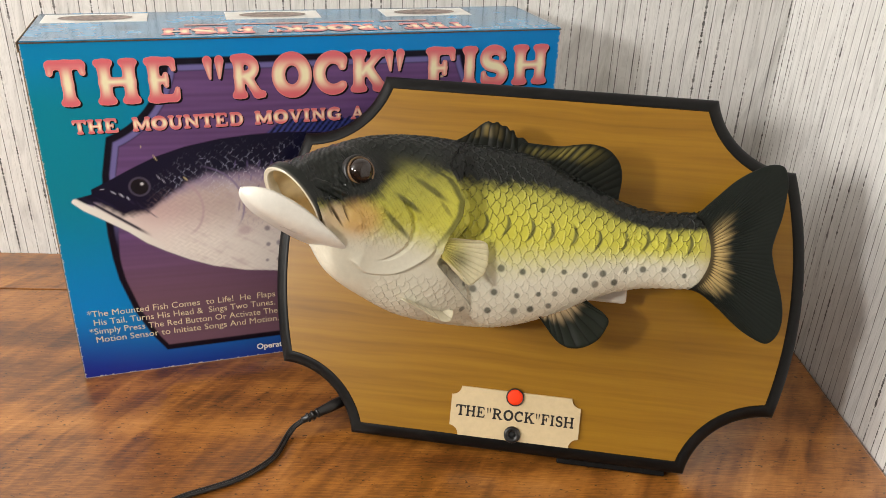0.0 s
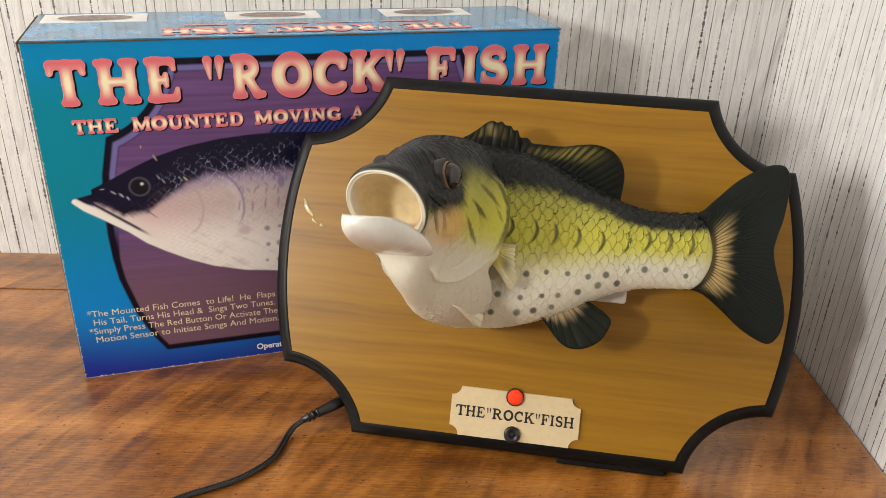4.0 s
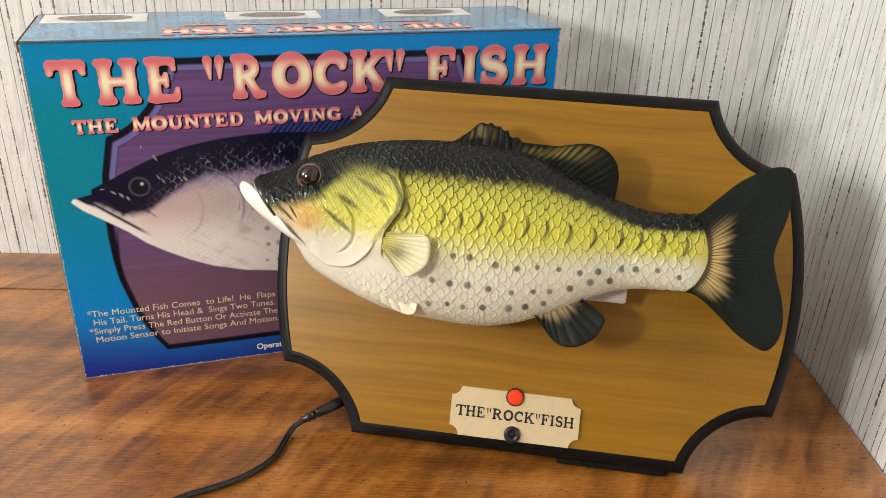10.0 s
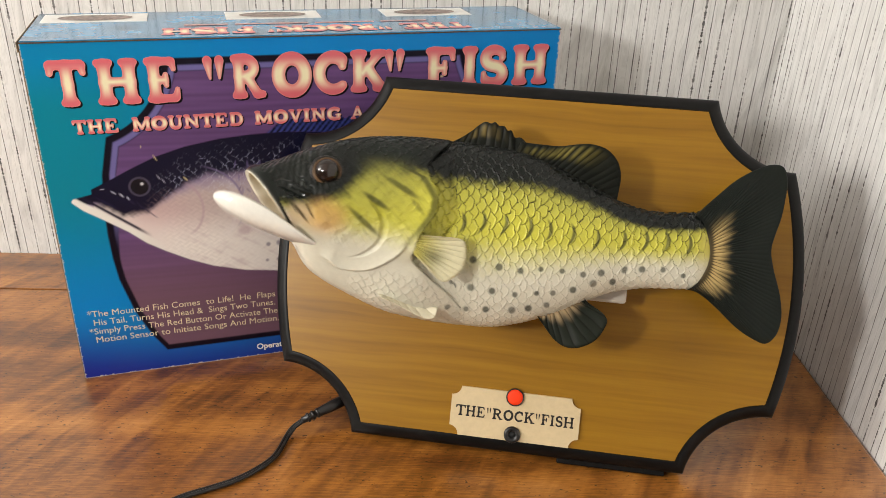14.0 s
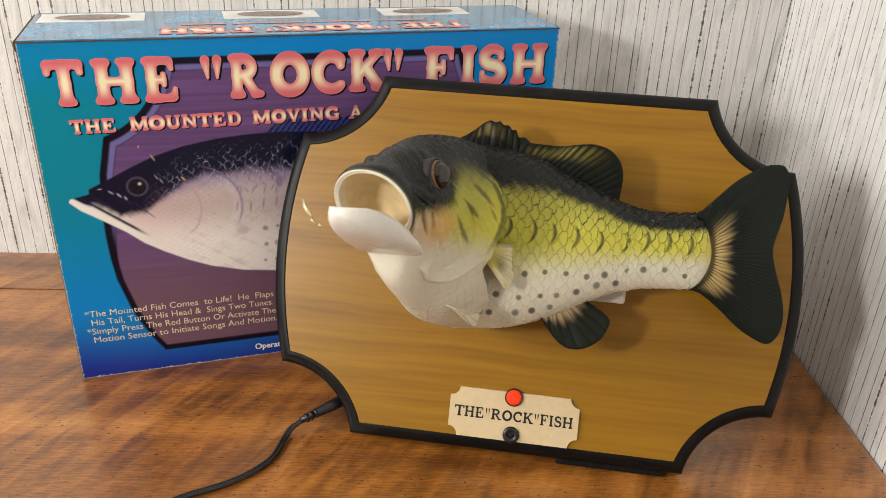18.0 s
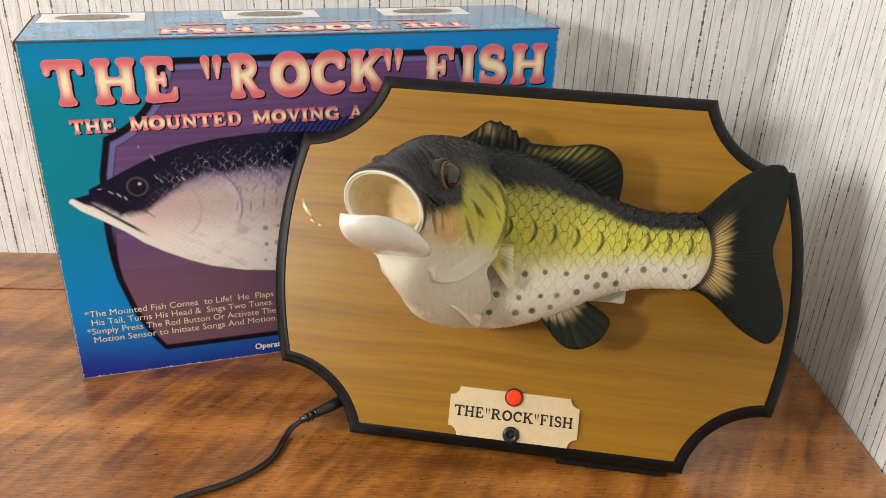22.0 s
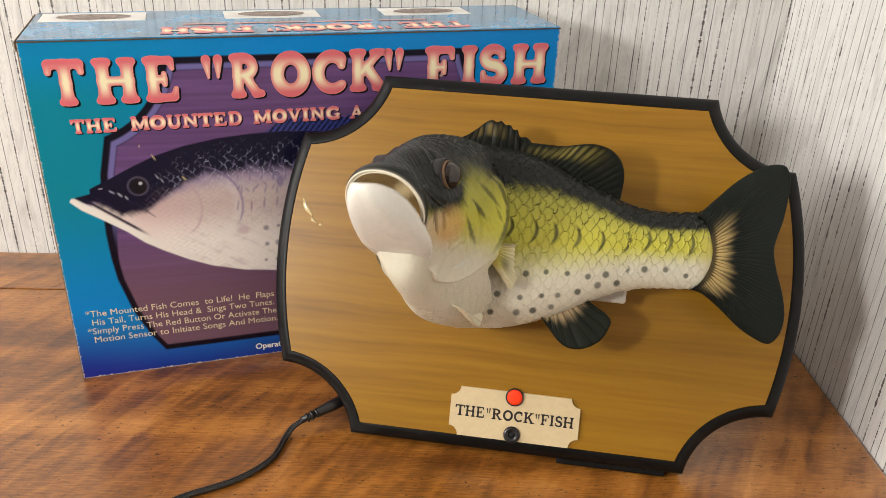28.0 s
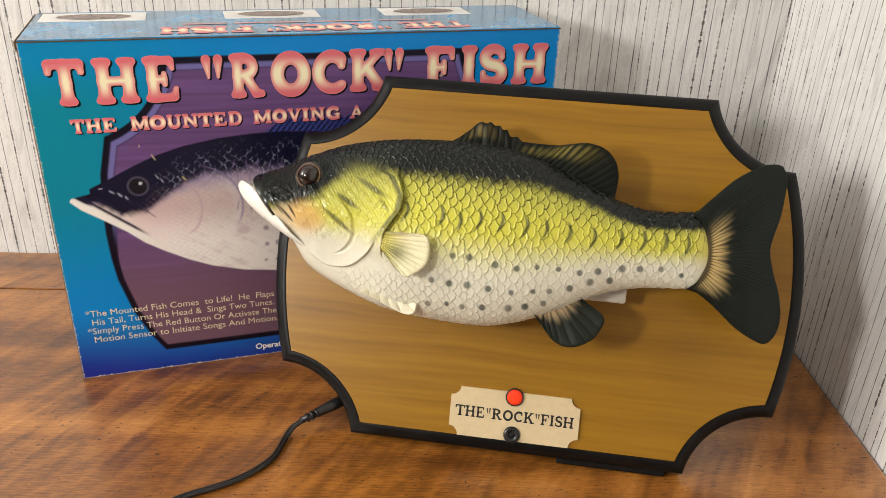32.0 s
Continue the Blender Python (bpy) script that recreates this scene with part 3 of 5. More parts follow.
def fish_paint(u, v, w, top, bot, rim):
    """Airbrushed colours of the skin."""
    f = (top - v) / np.maximum(top - bot, 1e-4)
    f = f + ripple(u * 260, v * 260) * 0.016 + ripple(u * 900, v * 1100, 2.0) * 0.010
    c = blend(YELLOW, WHITE, step(f, 0.47, 0.76))
    c = blend(c, OLIVE * 1.4 + YELLOW * 0.22, 0.62 * (1 - step(f, 0.20, 0.42)))
    # darker free scale edges on the upper flank; below it, crevice shade painted in faintly
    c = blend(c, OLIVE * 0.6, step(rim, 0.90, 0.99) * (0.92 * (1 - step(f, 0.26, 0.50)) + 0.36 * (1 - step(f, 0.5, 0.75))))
    back = 0.185 + 0.05 * step(u, 0.03, 0.07) - 0.035 * (1 - step(u, -0.13, -0.075)) + 0.042 * step(u, -0.125, -0.085) * (1 - step(u, -0.035, 0.008))
    c = blend(c, NAVY_BACK, 1 - step(f, back - 0.045, back + 0.05))
    flank = step(w, MID, MID + 0.006)
    spot = np.zeros(u.shape)
    for i, (a, b) in enumerate(SPOTS):
        r = 1.0 + 0.18 * math.sin(i * 7.3)
        spot = np.maximum(spot, (1 - step(np.hypot(u - a / 1000, v - b / 1000), 0.0012 * r, 0.0026 * r)) * (0.9 + 0.1 * math.sin(i * 3.1)))
    mark = np.zeros(u.shape)
    for i, (a, b) in enumerate(MARKS):
        du, dv = u - a / 1000, v - b / 1000 - 0.0015
        du = du + 0.35 * dv ** 2 / 0.006 - (0.12 + 0.08 * math.sin(i * 5.0)) * dv
        mark = np.maximum(mark, (1 - step(np.abs(du), 0.0004, 0.0008 + 0.0013 * (1 - np.clip(np.abs(dv) / 0.009, 0, 1)))) * (1 - step(np.abs(dv), 0.004, 0.0085 + 0.001 * math.sin(i * 2.7))))
    c = blend(c, np.array((0.06, 0.065, 0.05)), np.clip(spot * 0.88 * flank, 0, 1))
    c = blend(c, np.array((0.04, 0.045, 0.02)), np.clip(mark * 0.8 * flank, 0, 1))
    # head: dark mask over the snout and round the eye, rosy patch behind the mouth, dark bars on the cheek
    low = np.interp(u, [-0.19, -0.1675, -0.1568, -0.1485, -0.1361, -0.1276, -0.1188, -0.1], [0.1465, 0.1475, 0.1480, 0.1500, 0.1570, 0.1670, 0.175, 0.185])
    mask = step(v + 0.0014 * ripple(u * 900, v * 900) + 0.001 * ripple(u * 300, v * 330), low - 0.005, low + 0.008) * (1 - step(u, -0.13, -0.098))
    cheek = (1 - step(u, -0.115, -0.085)) * (1 - step(v, 0.178, 0.19))
    c = blend(c, OLIVE * 1.3 + YELLOW * 0.25, 0.62 * cheek * step(v, 0.138, 0.166))
    c = blend(c, NAVY_BACK * 2.2, 0.72 * step(v + 0.0025 * ripple(u * 420, v * 420) + 0.0012 * ripple(u * 1100, v * 1000), 0.166, 0.188) * (1 - step(u, -0.105, -0.075)) * step(u, -0.15, -0.135))
    c = blend(c, NAVY_BACK, mask)
    rosy = 1 - step(np.hypot((u + 0.1435) / 0.016, (v - 0.1455) / 0.013), 0.3, 1.15)
    c = blend(c, ORANGE, rosy * 0.7)
    front = (1 - step(v, 0.124, 0.144)) * (1 - step(u, -0.11, -0.08))
    c = blend(c, WHITE, front)
    c = blend(c, ORANGE * 0.5 + WHITE * 0.5, 0.7 * (1 - step(np.hypot((u + 0.158) / 0.009, (v - 0.146) / 0.008), 0.4, 1.2)))
    for a, b, ang, ln, wide, deep in ((-156.5, 147, -44, 9.0, 1.0, 0.75), (-152.0, 148.5, -55, 6.5, 0.8, 0.6), (-161.5, 150, -50, 6.0, 0.9, 0.6)):
        c = blend(c, NAVY_BACK, deep * bar(u, v, a, b, ang, ln, wide))
    for a, b, ang, ln, wide, deep in ((-116, 158.5, -30, 12.0, 2.4, 0.85), (-121.5, 146, -36, 17.0, 2.2, 0.75), (-101, 168, -28, 16.0, 2.6, 0.75), (-92, 158, -48, 8.0, 1.8, 0.5), (-133, 160, -35, 5, 2.4, 0.4)):
        c = blend(c, OLIVE * 0.45, deep * bar(u, v, a, b, ang, ln, wide))
    g = u - np.interp(v, GILL_V, GILL_U)
    c = blend(c, np.array((0.46, 0.34, 0.15)), 0.35 * step(u + 0.002 * ripple(u * 500, v * 700), 0.096, 0.107) * step(f, 0.2, 0.35))
    seam = (1 - step(np.abs(g + 0.001), 0.0008, 0.0032)) * step(v, 0.130, 0.148) * (1 - step(v, 0.178, 0.186))
    c = blend(c, OLIVE * 0.40, seam * 0.8)
    return c


_arc = np.concatenate([np.linspace(0, np.pi, 481)[:-1], np.linspace(np.pi, 2 * np.pi, 161)[:-1]])


def surface(S, TH):
    """Bare skin (u, v, w) and the section's values at places along and round the fish."""
    r = rib_at(S.ravel()).reshape(S.shape + (5,))
    c, sn = np.cos(TH), np.sin(TH)
    side = np.sign(sn) * np.abs(sn) ** 0.92
    # throat and brow are narrower than the cheeks
    slim = (1 - 0.26 * step(c, 0.1, 0.85) * step(S, 0.3, 1.4) * (1 - step(S, 3.0, 5.0))) * (1 - 0.36 * step(-c, -0.25, 0.85) * step(S, 0.1, 1.3) * (1 - step(S, 3.2, 6.0)))
    u = (r[..., 0] + r[..., 2]) / 2 + (r[..., 0] - r[..., 2]) / 2 * c
    v = (r[..., 1] + r[..., 3]) / 2 + (r[..., 1] - r[..., 3]) / 2 * c
    return u, v, MID + r[..., 4] * side * slim, r


def seam_place():
    """For every direction round the fish, where along the ribs the head ends."""
    s = np.linspace(2.0, 10.0, 240)
    S, TH = np.meshgrid(s, _arc, indexing="ij")
    u, v, w, r = surface(S, TH)
    over = u > np.interp(v, SEAM_V, SEAM_U)
    return s[np.argmax(over, axis=0)]


SEAM = seam_place()
SEAM = sum(np.roll(SEAM, i) for i in range(-6, 7)) / 13


# folds on the cheek: the lower lip of the gill cover and the ridge inside it (u, v)
FOLD = smooth_path([(-0.141, 0.1240), (-0.1357, 0.1217), (-0.1281, 0.1179), (-0.1138, 0.1186), (-0.1037, 0.1248), (-0.0973, 0.1325), (-0.0929, 0.1416)], 16)
INNER = smooth_path([(-0.1287, 0.1241), (-0.1182, 0.1269), (-0.1111, 0.1346), (-0.1098, 0.1435), (-0.1128, 0.152), (-0.1217, 0.1617)], 16)


def skin(front, rear, rows, origin, tuck_front=0.0, headed=False, slim_by=1.0):
    """A length of the fish's skin as a mesh about origin (u, v, w); front and rear: places along the ribs, one for each direction round it."""
    cols = len(_arc)
    t = np.linspace(0, 1, rows)[:, None]
    front, rear = front + 0 * _arc, rear + 0 * _arc
    S = front[None] + (rear - front)[None] * t
    TH = np.broadcast_to(_arc[None], S.shape)
    u, v, w, r = surface(S, TH)
    c, sn = np.cos(TH), np.sin(TH)
    hv, hw = np.maximum((r[..., 1] - r[..., 3]) / 2, 1e-3), np.maximum(r[..., 4], 1e-3)
    nv, nw = c / hv, sn / hw
    ln = np.hypot(nv, nw)
    nv, nw = nv / ln, nw / ln
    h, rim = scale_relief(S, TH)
    scaly = np.ones_like(u)
    bump = 0.0
    edge_u = np.interp(v, SEAM_V, SEAM_U)
    if headed:
        g = u - np.interp(v, GILL_V, GILL_U)
        crown = step(v, 0.180, 0.188) * step(u, -0.15, -0.125)
        belly = (1 - step(v, 0.112, 0.1225)) * step(u, -0.128, -0.112)
        scaly = np.maximum(np.maximum(crown, belly), step(v, 0.174, 0.186) * step(u, -0.12, -0.10))
        cover = step(v, 0.122, 0.138) * (1 - step(v, 0.172, 0.186))
        plate = 0.0040 * np.exp(-np.maximum(edge_u - u, 0) / 0.010) * cover
        ph, pr = scale_relief(S + 0.10 * ripple(u * 240, v * 260, 3.0), TH + 0.04 * ripple(u * 300, v * 210, 6.0), 0.74)
        rough = step(u, -0.150, -0.136) * step(v, 0.126, 0.140) * (1 - scaly)
        pebble = rough * (0.00092 * (ph - 0.5) * (0.55 + 0.45 * ripple(u * 160, v * 190, 5.0)) + 0.00032 * ripple(u * 300, v * 280 - u * 90, 2.5) + 0.00022 * ripple(u * 620, v * 560 + u * 120, 4.0))
        wrinkle = (1 - scaly) * (1 - step(u, -0.148, -0.128)) * step(v, 0.146, 0.158) * (0.00055 * ripple(u * 260 + w * 300, v * 280 + u * 120 + w * 200) + 0.0002 * ripple(u * 700 + w * 500, v * 640, 3.0))
        sd = v - np.interp(u, *FOLD.T)
        along_fold = step(u, -0.142, -0.134) * (1 - step(u, -0.100, -0.094))
        fold = along_fold * (0.0024 * np.exp(-np.maximum(sd, 0) / 0.0055) * step(sd, -0.0016, 0.0010) - 0.0008 * np.exp(-(np.minimum(sd, 0) / 0.002) ** 2) * (sd < 0))
        inner = np.abs(u - np.interp(v, *INNER.T[::-1]))
        fold2 = -0.0016 * (1 - step(inner, 0.0004, 0.0026)) * step(v, 0.1245, 0.128) * (1 - step(v, 0.153, 0.162))
        lipfold = -0.0014 * np.maximum(bar(u, v, -156.5, 147, -44, 10, 1.2), bar(u, v, -152, 149, -55, 7, 1.0)) + 0.0012 * bar(u, v, -146, 146, -50, 9, 5)
        snout = 0.0016 * bar(u, v, -160, 161, -22, 11, 2.2) - 0.0014 * bar(u, v, -163, 157.5, -22, 10, 1.2) - 0.0012 * bar(u, v, -156, 165, -40, 6, 1.0)
        brow = 0.0016 * (1 - step(np.hypot(u + 0.1450, v - 0.1712), 0.0095, 0.0170))
        bump = plate + pebble + wrinkle + fold + fold2 + lipfold + snout + brow
    small = np.clip(_interp_size(S), 0.7, 1.0)
    share = (v - r[..., 3]) / np.maximum(r[..., 1] - r[..., 3], 1e-3)
    depth = 0.00155 * small * scaly * (h - 0.5) * (0.5 + 0.5 * step(share, 0.25, 0.5)) * (1 + 0.5 * step(u, 0.03, 0.07)) * (1 - step(u, 0.098, 0.106)) + bump
    v = v + nv * depth
    w = w + nw * depth
    top, bot = np.maximum(r[..., 1], r[..., 3]), np.minimum(r[..., 1], r[..., 3])
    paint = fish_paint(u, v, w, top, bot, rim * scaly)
    cu, cv = (r[..., 0] + r[..., 2]) / 2, (r[..., 1] + r[..., 3]) / 2
    k = slim_by - (1 - slim_by) * 5 * step(t, 0.6, 1.0) + 0 * u
    if tuck_front:
        k = 0.86 + 0.14 * step(S - front[None], 0, tuck_front) ** 0.6
        k = np.where(S - front[None] > tuck_front, 1.0, k - 0.012)
    u, v, w = cu + (u - cu) * (k if tuck_front else 1), cv + (v - cv) * k, MID + (w - MID) * k
    if headed:
        # the thick rear edge turns inwards
        more = []
        for q, back in ((0.992, 0.0006), (0.97, 0.0007), (0.93, -0.0005), (0.88, -0.004)):
            more.append((u[-1] + back, cv[-1] + (v[-1] - cv[-1]) * q, MID + (w[-1] - MID) * q))
        u = np.vstack([u] + [m[0][None] for m in more])
        v = np.vstack([v] + [m[1][None] for m in more])
        w = np.vstack([w] + [m[2][None] for m in more])
        paint = np.concatenate([paint] + [paint[-1:] * 0.85] * len(more))
        rows += len(more)
    pts = np.stack([u - origin[0], -(w - origin[2]), v - origin[1]], -1).reshape(-1, 3)
    return np_mesh("skin", pts, grid_quads(rows, cols, True), paint.reshape(-1, 3))


def _interp_size(s):
    return np.interp(s, _s, _girth) / 0.285


def fin(base, edge, ribs, colour, origin, w=(0.0, 0.0), thick=(0.0026, 0.0010), across=60, along=26, cup=0.0, depth=0.0009, forked=False, wave=0.0):
    """A ribbed fin between a base line and an outer edge, both lists of (u, v) in mm; w: its offset from the mid-plane at base and edge."""
    b, e = smooth_path([(x / 1000, y / 1000) for x, y in base], 10), smooth_path([(x / 1000, y / 1000) for x, y in edge], 10)

    def even(p):
        d = np.concatenate([[0], np.cumsum(np.hypot(*np.diff(p, axis=0).T))])
        t = np.linspace(0, d[-1], across)
        return np.stack([np.interp(t, d, p[:, 0]), np.interp(t, d, p[:, 1])], -1)

    b, e = even(b), even(e)
    k = np.linspace(0, 1, along)[:, None]
    t = np.linspace(0, 1, across)[None]
    u = b[None, :, 0] + (e - b)[None, :, 0] * k
    v = b[None, :, 1] + (e - b)[None, :, 1] * k
    phase = np.pi * ribs * t + 0.5 * np.sin(6 * t) + 0.35 * np.sin(ribs * 1.7 * t + 1.0) + 0.12 * np.sin(9 * k + 17 * t)
    rib = np.abs(np.sin(phase)) ** 0.7
    if forked:
        fine = np.abs(np.sin(2 * phase + 0.6)) ** 0.7
        rib = rib + (fine - rib) * step(k, 0.14, 0.42)
        rib = rib + (0.6 - rib) * step(k, 0.4, 0.9) * 0.5
    rib = rib * step(k, 0.0, 0.15)
    half = (thick[0] * (1 - k) ** 1.6 + thick[1] * (1 - (1 - k) ** 1.6)) * (0.65 + 0 * t) + depth * (rib - 0.5) * (1 - 0.55 * k)
    half = np.maximum(half, 0.0003) * np.sqrt(np.clip(1 - np.maximum(k - 0.93, 0) ** 2 / 0.0052, 0.03, 1)) * np.sqrt(np.clip(np.minimum(t, 1 - t) / 0.03, 0.05, 1))
    wc = MID + w[0] + (w[1] - w[0]) * k + cup * np.sin(np.pi * t) * k + wave * k * (np.sin(11 * t + 2.0) + 0.6 * np.sin(23 * t + 4 * k))
    paint = colour(k + 0 * t, t + 0 * k, rib)
    sides = []
    for sign in (1, -1):
        ww = wc + sign * half
        sides.append(np.stack([u - origin[0], -(ww - origin[2]), v - origin[1]], -1).reshape(-1, 3))
    q1 = grid_quads(along, across)
    n = along * across
    idx = np.arange(n).reshape(along, across)
    ring = np.concatenate([idx[0, :], idx[1:, -1], idx[-1, -2::-1], idx[-2:0:-1, 0]])
    nxt = np.roll(ring, -1)
    wall_q = np.stack([ring, nxt, nxt + n, ring + n], -1)
    quads = np.vstack([q1[:, ::-1], q1 + n, wall_q])
    p = paint.reshape(-1, 3)
    return np_mesh("fin", np.vstack(sides), quads, np.vstack([p, p]))


def dark_fin(k, t, rib):
    streak = 0.55 + 0.45 * np.sin(t * 61 + 2 * k) * np.sin(t * 37 + k * 3)
    glow = step(k, 0.42, 0.66) * (1 - step(k, 0.84, 0.99)) * np.exp(-((t - 0.40) / 0.15) ** 2) * streak
    glow = glow + 0.8 * step(k, 0.35, 0.6) * (1 - step(k, 0.7, 0.9)) * np.exp(-((t - 0.16) / 0.08) ** 2) * streak
    c = blend(np.array((0.0070, 0.0082, 0.0062)), np.array((0.26, 0.21, 0.045)), np.clip(0.95 * glow * (0.15 + 0.85 * rib), 0, 1))
    return blend(c, np.array((0.0025, 0.0025, 0.002)), 0.75 * (1 - step(rib, 0.08, 0.42)) * step(k, 0.3, 0.5))


def spiny_paint(k, t, rib):
    glow = step(k, 0.45, 0.62) * (1 - step(k, 0.8, 0.98)) * np.exp(-((t - 0.42) / 0.17) ** 2) * (0.6 + 0.4 * np.sin(t * 43 + 3 * k))
    c = blend(np.array((0.0070, 0.0082, 0.0062)), np.array((0.22, 0.16, 0.05)), np.clip(0.8 * glow * (0.2 + 0.8 * rib), 0, 1))
    return blend(c, np.array((0.003, 0.003, 0.0025)), 0.7 * (1 - step(rib, 0.08, 0.45)))


def tail_paint(k, t, rib):
    tan = np.array((0.50, 0.36, 0.15))
    pale = blend(tan, np.array((0.030, 0.022, 0.012)), 0.9 * (1 - step(rib, 0.12, 0.50)))
    mid = np.exp(-((t - 0.57) / 0.29) ** 6)
    dark = blend(np.array((0.0115, 0.0145, 0.0125)), np.array((0.0062, 0.0075, 0.0065)), 1 - step(rib, 0.0, 0.5))
    ragged = 0.03 * np.sin(t * 60) + 0.025 * np.sin(t * 171 + 1.0)
    return blend(dark, pale, mid * (1 - step(k + ragged, 0.12, 0.36)))


def anal_paint(k, t, rib):
    tan = np.array((0.44, 0.32, 0.18))
    pale = blend(tan, np.array((0.06, 0.04, 0.02)), 0.65 * (1 - step(rib, 0.1, 0.6)))
    dark = blend(np.array((0.014, 0.017, 0.012)), np.array((0.004, 0.004, 0.003)), 1 - step(rib, 0.0, 0.5))
    return blend(pale, dark, step(k - 0.35 * (1 - step(t, 0.02, 0.16)) + 0.05 * np.sin(t * 47) + 0.25 * t, 0.22, 0.58))


def pale_fin(k, t, rib):
    c = blend(np.array((0.64, 0.57, 0.15)), np.array((0.76, 0.70, 0.46)), step(k, 0.1, 0.75))
    shade = 0.30 + 0.5 * np.exp(-((t - 0.55) / 0.2) ** 2 - ((k - 0.5) / 0.25) ** 2)
    smoke = np.exp(-((t - 0.60) / 0.16) ** 2 - ((k - 0.42) / 0.20) ** 2)
    c = blend(c, np.array((0.07, 0.07, 0.05)), 0.62 * smoke)
    return blend(c, np.array((0.20, 0.17, 0.07)), shade * (1 - step(rib, 0.0, 0.4)))


def ivory_fin(k, t, rib):
    c = blend(np.array((0.76, 0.70, 0.52)), np.array((0.80, 0.74, 0.56)), k)
    return blend(c, np.array((0.36, 0.28, 0.15)), 0.6 * (1 - step(rib, 0.0, 0.4)))


# ---- the plaque with its fish ----
PLAQUE = pose(0.0695, 0.4223, 0.0051, 0, 0, -9.667) @ pose(0, 0, 0, -26.61, 0, 0)
HALF_W, HALF_H, TOP_P, SIDE_Q = 0.1675, 0.12575, 0.1138, 0.0815
FACE = 0.006


def plaque_outline(inset=0.0):
    """Straight top and bottom, hollow corners, gently bowed sides, drawn in by inset. Points about the plaque's centre."""
    a, b = np.array((TOP_P, HALF_H)), np.array((HALF_W, SIDE_Q))
    chord = b - a
    ln = np.hypot(*chord)
    outward = np.array((-chord[1], chord[0])) / ln
    hollow, bow = 0.0125, 0.0118
    rad = (ln * ln / 4 + hollow * hollow) / (2 * hollow)
    c = (a + b) / 2 + outward * (rad - hollow)
    side_r = (SIDE_Q ** 2 + bow ** 2) / (2 * bow)
    side_c = np.array((HALF_W + bow - side_r, 0.0))
    r1, r2, y = rad + inset, side_r - inset, HALF_H - inset
    start = np.array((c[0] - math.sqrt(r1 * r1 - (y - c[1]) ** 2), y))
    gap = side_c - c
    dist = np.hypot(*gap)
    along = (r1 * r1 - r2 * r2 + dist * dist) / (2 * dist)
    off = math.sqrt(max(0.0, r1 * r1 - along * along))
    e = gap / dist
    stop = max((c + e * along + np.array((-e[1], e[0])) * off * s for s in (1, -1)), key=lambda p: p[0])
    a0, a1 = (math.atan2(*(p - c)[::-1]) % (2 * math.pi) for p in (start, stop))
    quarter = [(c[0] + r1 * math.cos(t), c[1] + r1 * math.sin(t)) for t in np.linspace(a0, a1, 23)]
    b1 = math.atan2(stop[1], stop[0] - side_c[0])
    side = [(side_c[0] + r2 * math.cos(t), r2 * math.sin(t)) for t in np.linspace(b1, -b1, 17)[1:-1]]
    right = quarter + side + [(px, -py) for px, py in reversed(quarter)]
    top = [(start[0] * (1 - 2 * i / 12), -y) for i in range(1, 12)]
    return np.array(right + top + [(-px, -py) for px, py in right] + [(-px, -py) for px, py in top])


def swept_frame(profile):
    """A moulding round the plaque's outline; profile: (inset, out) pairs in metres."""
    rings = []
    for inset, out in profile:
        p = plaque_outline(inset)
        rings.append(np.stack([p[:, 0], np.full(len(p), -out), p[:, 1] + HALF_H], -1))
    v = np.vstack(rings)
    return np_mesh("moulding", v, grid_quads(len(profile), len(rings[0]), True))


def flat_sheet(p, front, back):
    """A solid plate with outline p (x, z) between two depths."""
    bm = bmesh.new()
    vs = [bm.verts.new((x, -front, z)) for x, z in p]
    f = bm.faces.new(vs)
    r = bmesh.ops.extrude_face_region(bm, geom=[f])
    bmesh.ops.translate(bm, vec=(0, front - back, 0), verts=[v for v in r["geom"] if isinstance(v, bmesh.types.BMVert)])
    bmesh.ops.recalc_face_normals(bm, faces=bm.faces)
    bmesh.ops.triangulate(bm, faces=[g for g in bm.faces if len(g.verts) > 4])
    return bm


toy = thing("singing_fish_plaque", PLAQUE, "motorised rubber bass on a honey wood plaque with black moulding", "novelty toy")
part("moulding", swept_frame([(0.012, -0.004), (0.0098, FACE - 0.0016), (0.0080, FACE - 0.0010), (0.0058, FACE - 0.0014), (0.0036, FACE - 0.0024), (0.0018, FACE - 0.0036), (0.0005, FACE - 0.0050), (0.0, FACE - 0.0065), (0.0, -0.004), (0.0012, -0.0090), (0.004, -0.0112), (0.03, -0.0112)]), MAT_BLACK, toy, "satin black moulded rim")
_in = plaque_outline(0.0093)
part("board", flat_sheet([(x, z + HALF_H) for x, z in _in], FACE, -0.003), MAT_BOARD, toy, "honey-coloured glossy wood-grain board")
for q, (a, b, ang, ln, wide) in enumerate(((-159, 154, -58, 6.5, 1.7), (-153.5, 145.5, -40, 2.6, 1.0), (-148, 143, -15, 1.6, 1.1))):
    drip = bmesh.new()
    bmesh.ops.create_uvsphere(drip, u_segments=20, v_segments=10, radius=1.0)
    for p in drip.verts:
        wob = 1 + 0.22 * math.sin(3 * math.atan2(p.co.z, p.co.x) + q)
        p.co = Vector((p.co.x * ln * wob / 1000, p.co.y * 0.0006, p.co.z * wide * wob / 1000))
    part("glue_drip", drip, MAT_GLUE, toy, "shiny dried drip of clear glue", pose(a / 1000, -FACE, b / 1000, 0, -ang, 0))
part("base_strip", box(0.030, 0.102, 0.0008, 0.007, -0.0036, 0.0006, 0.0008), MAT_BLACK, toy, "black strip under the plaque's lower edge")
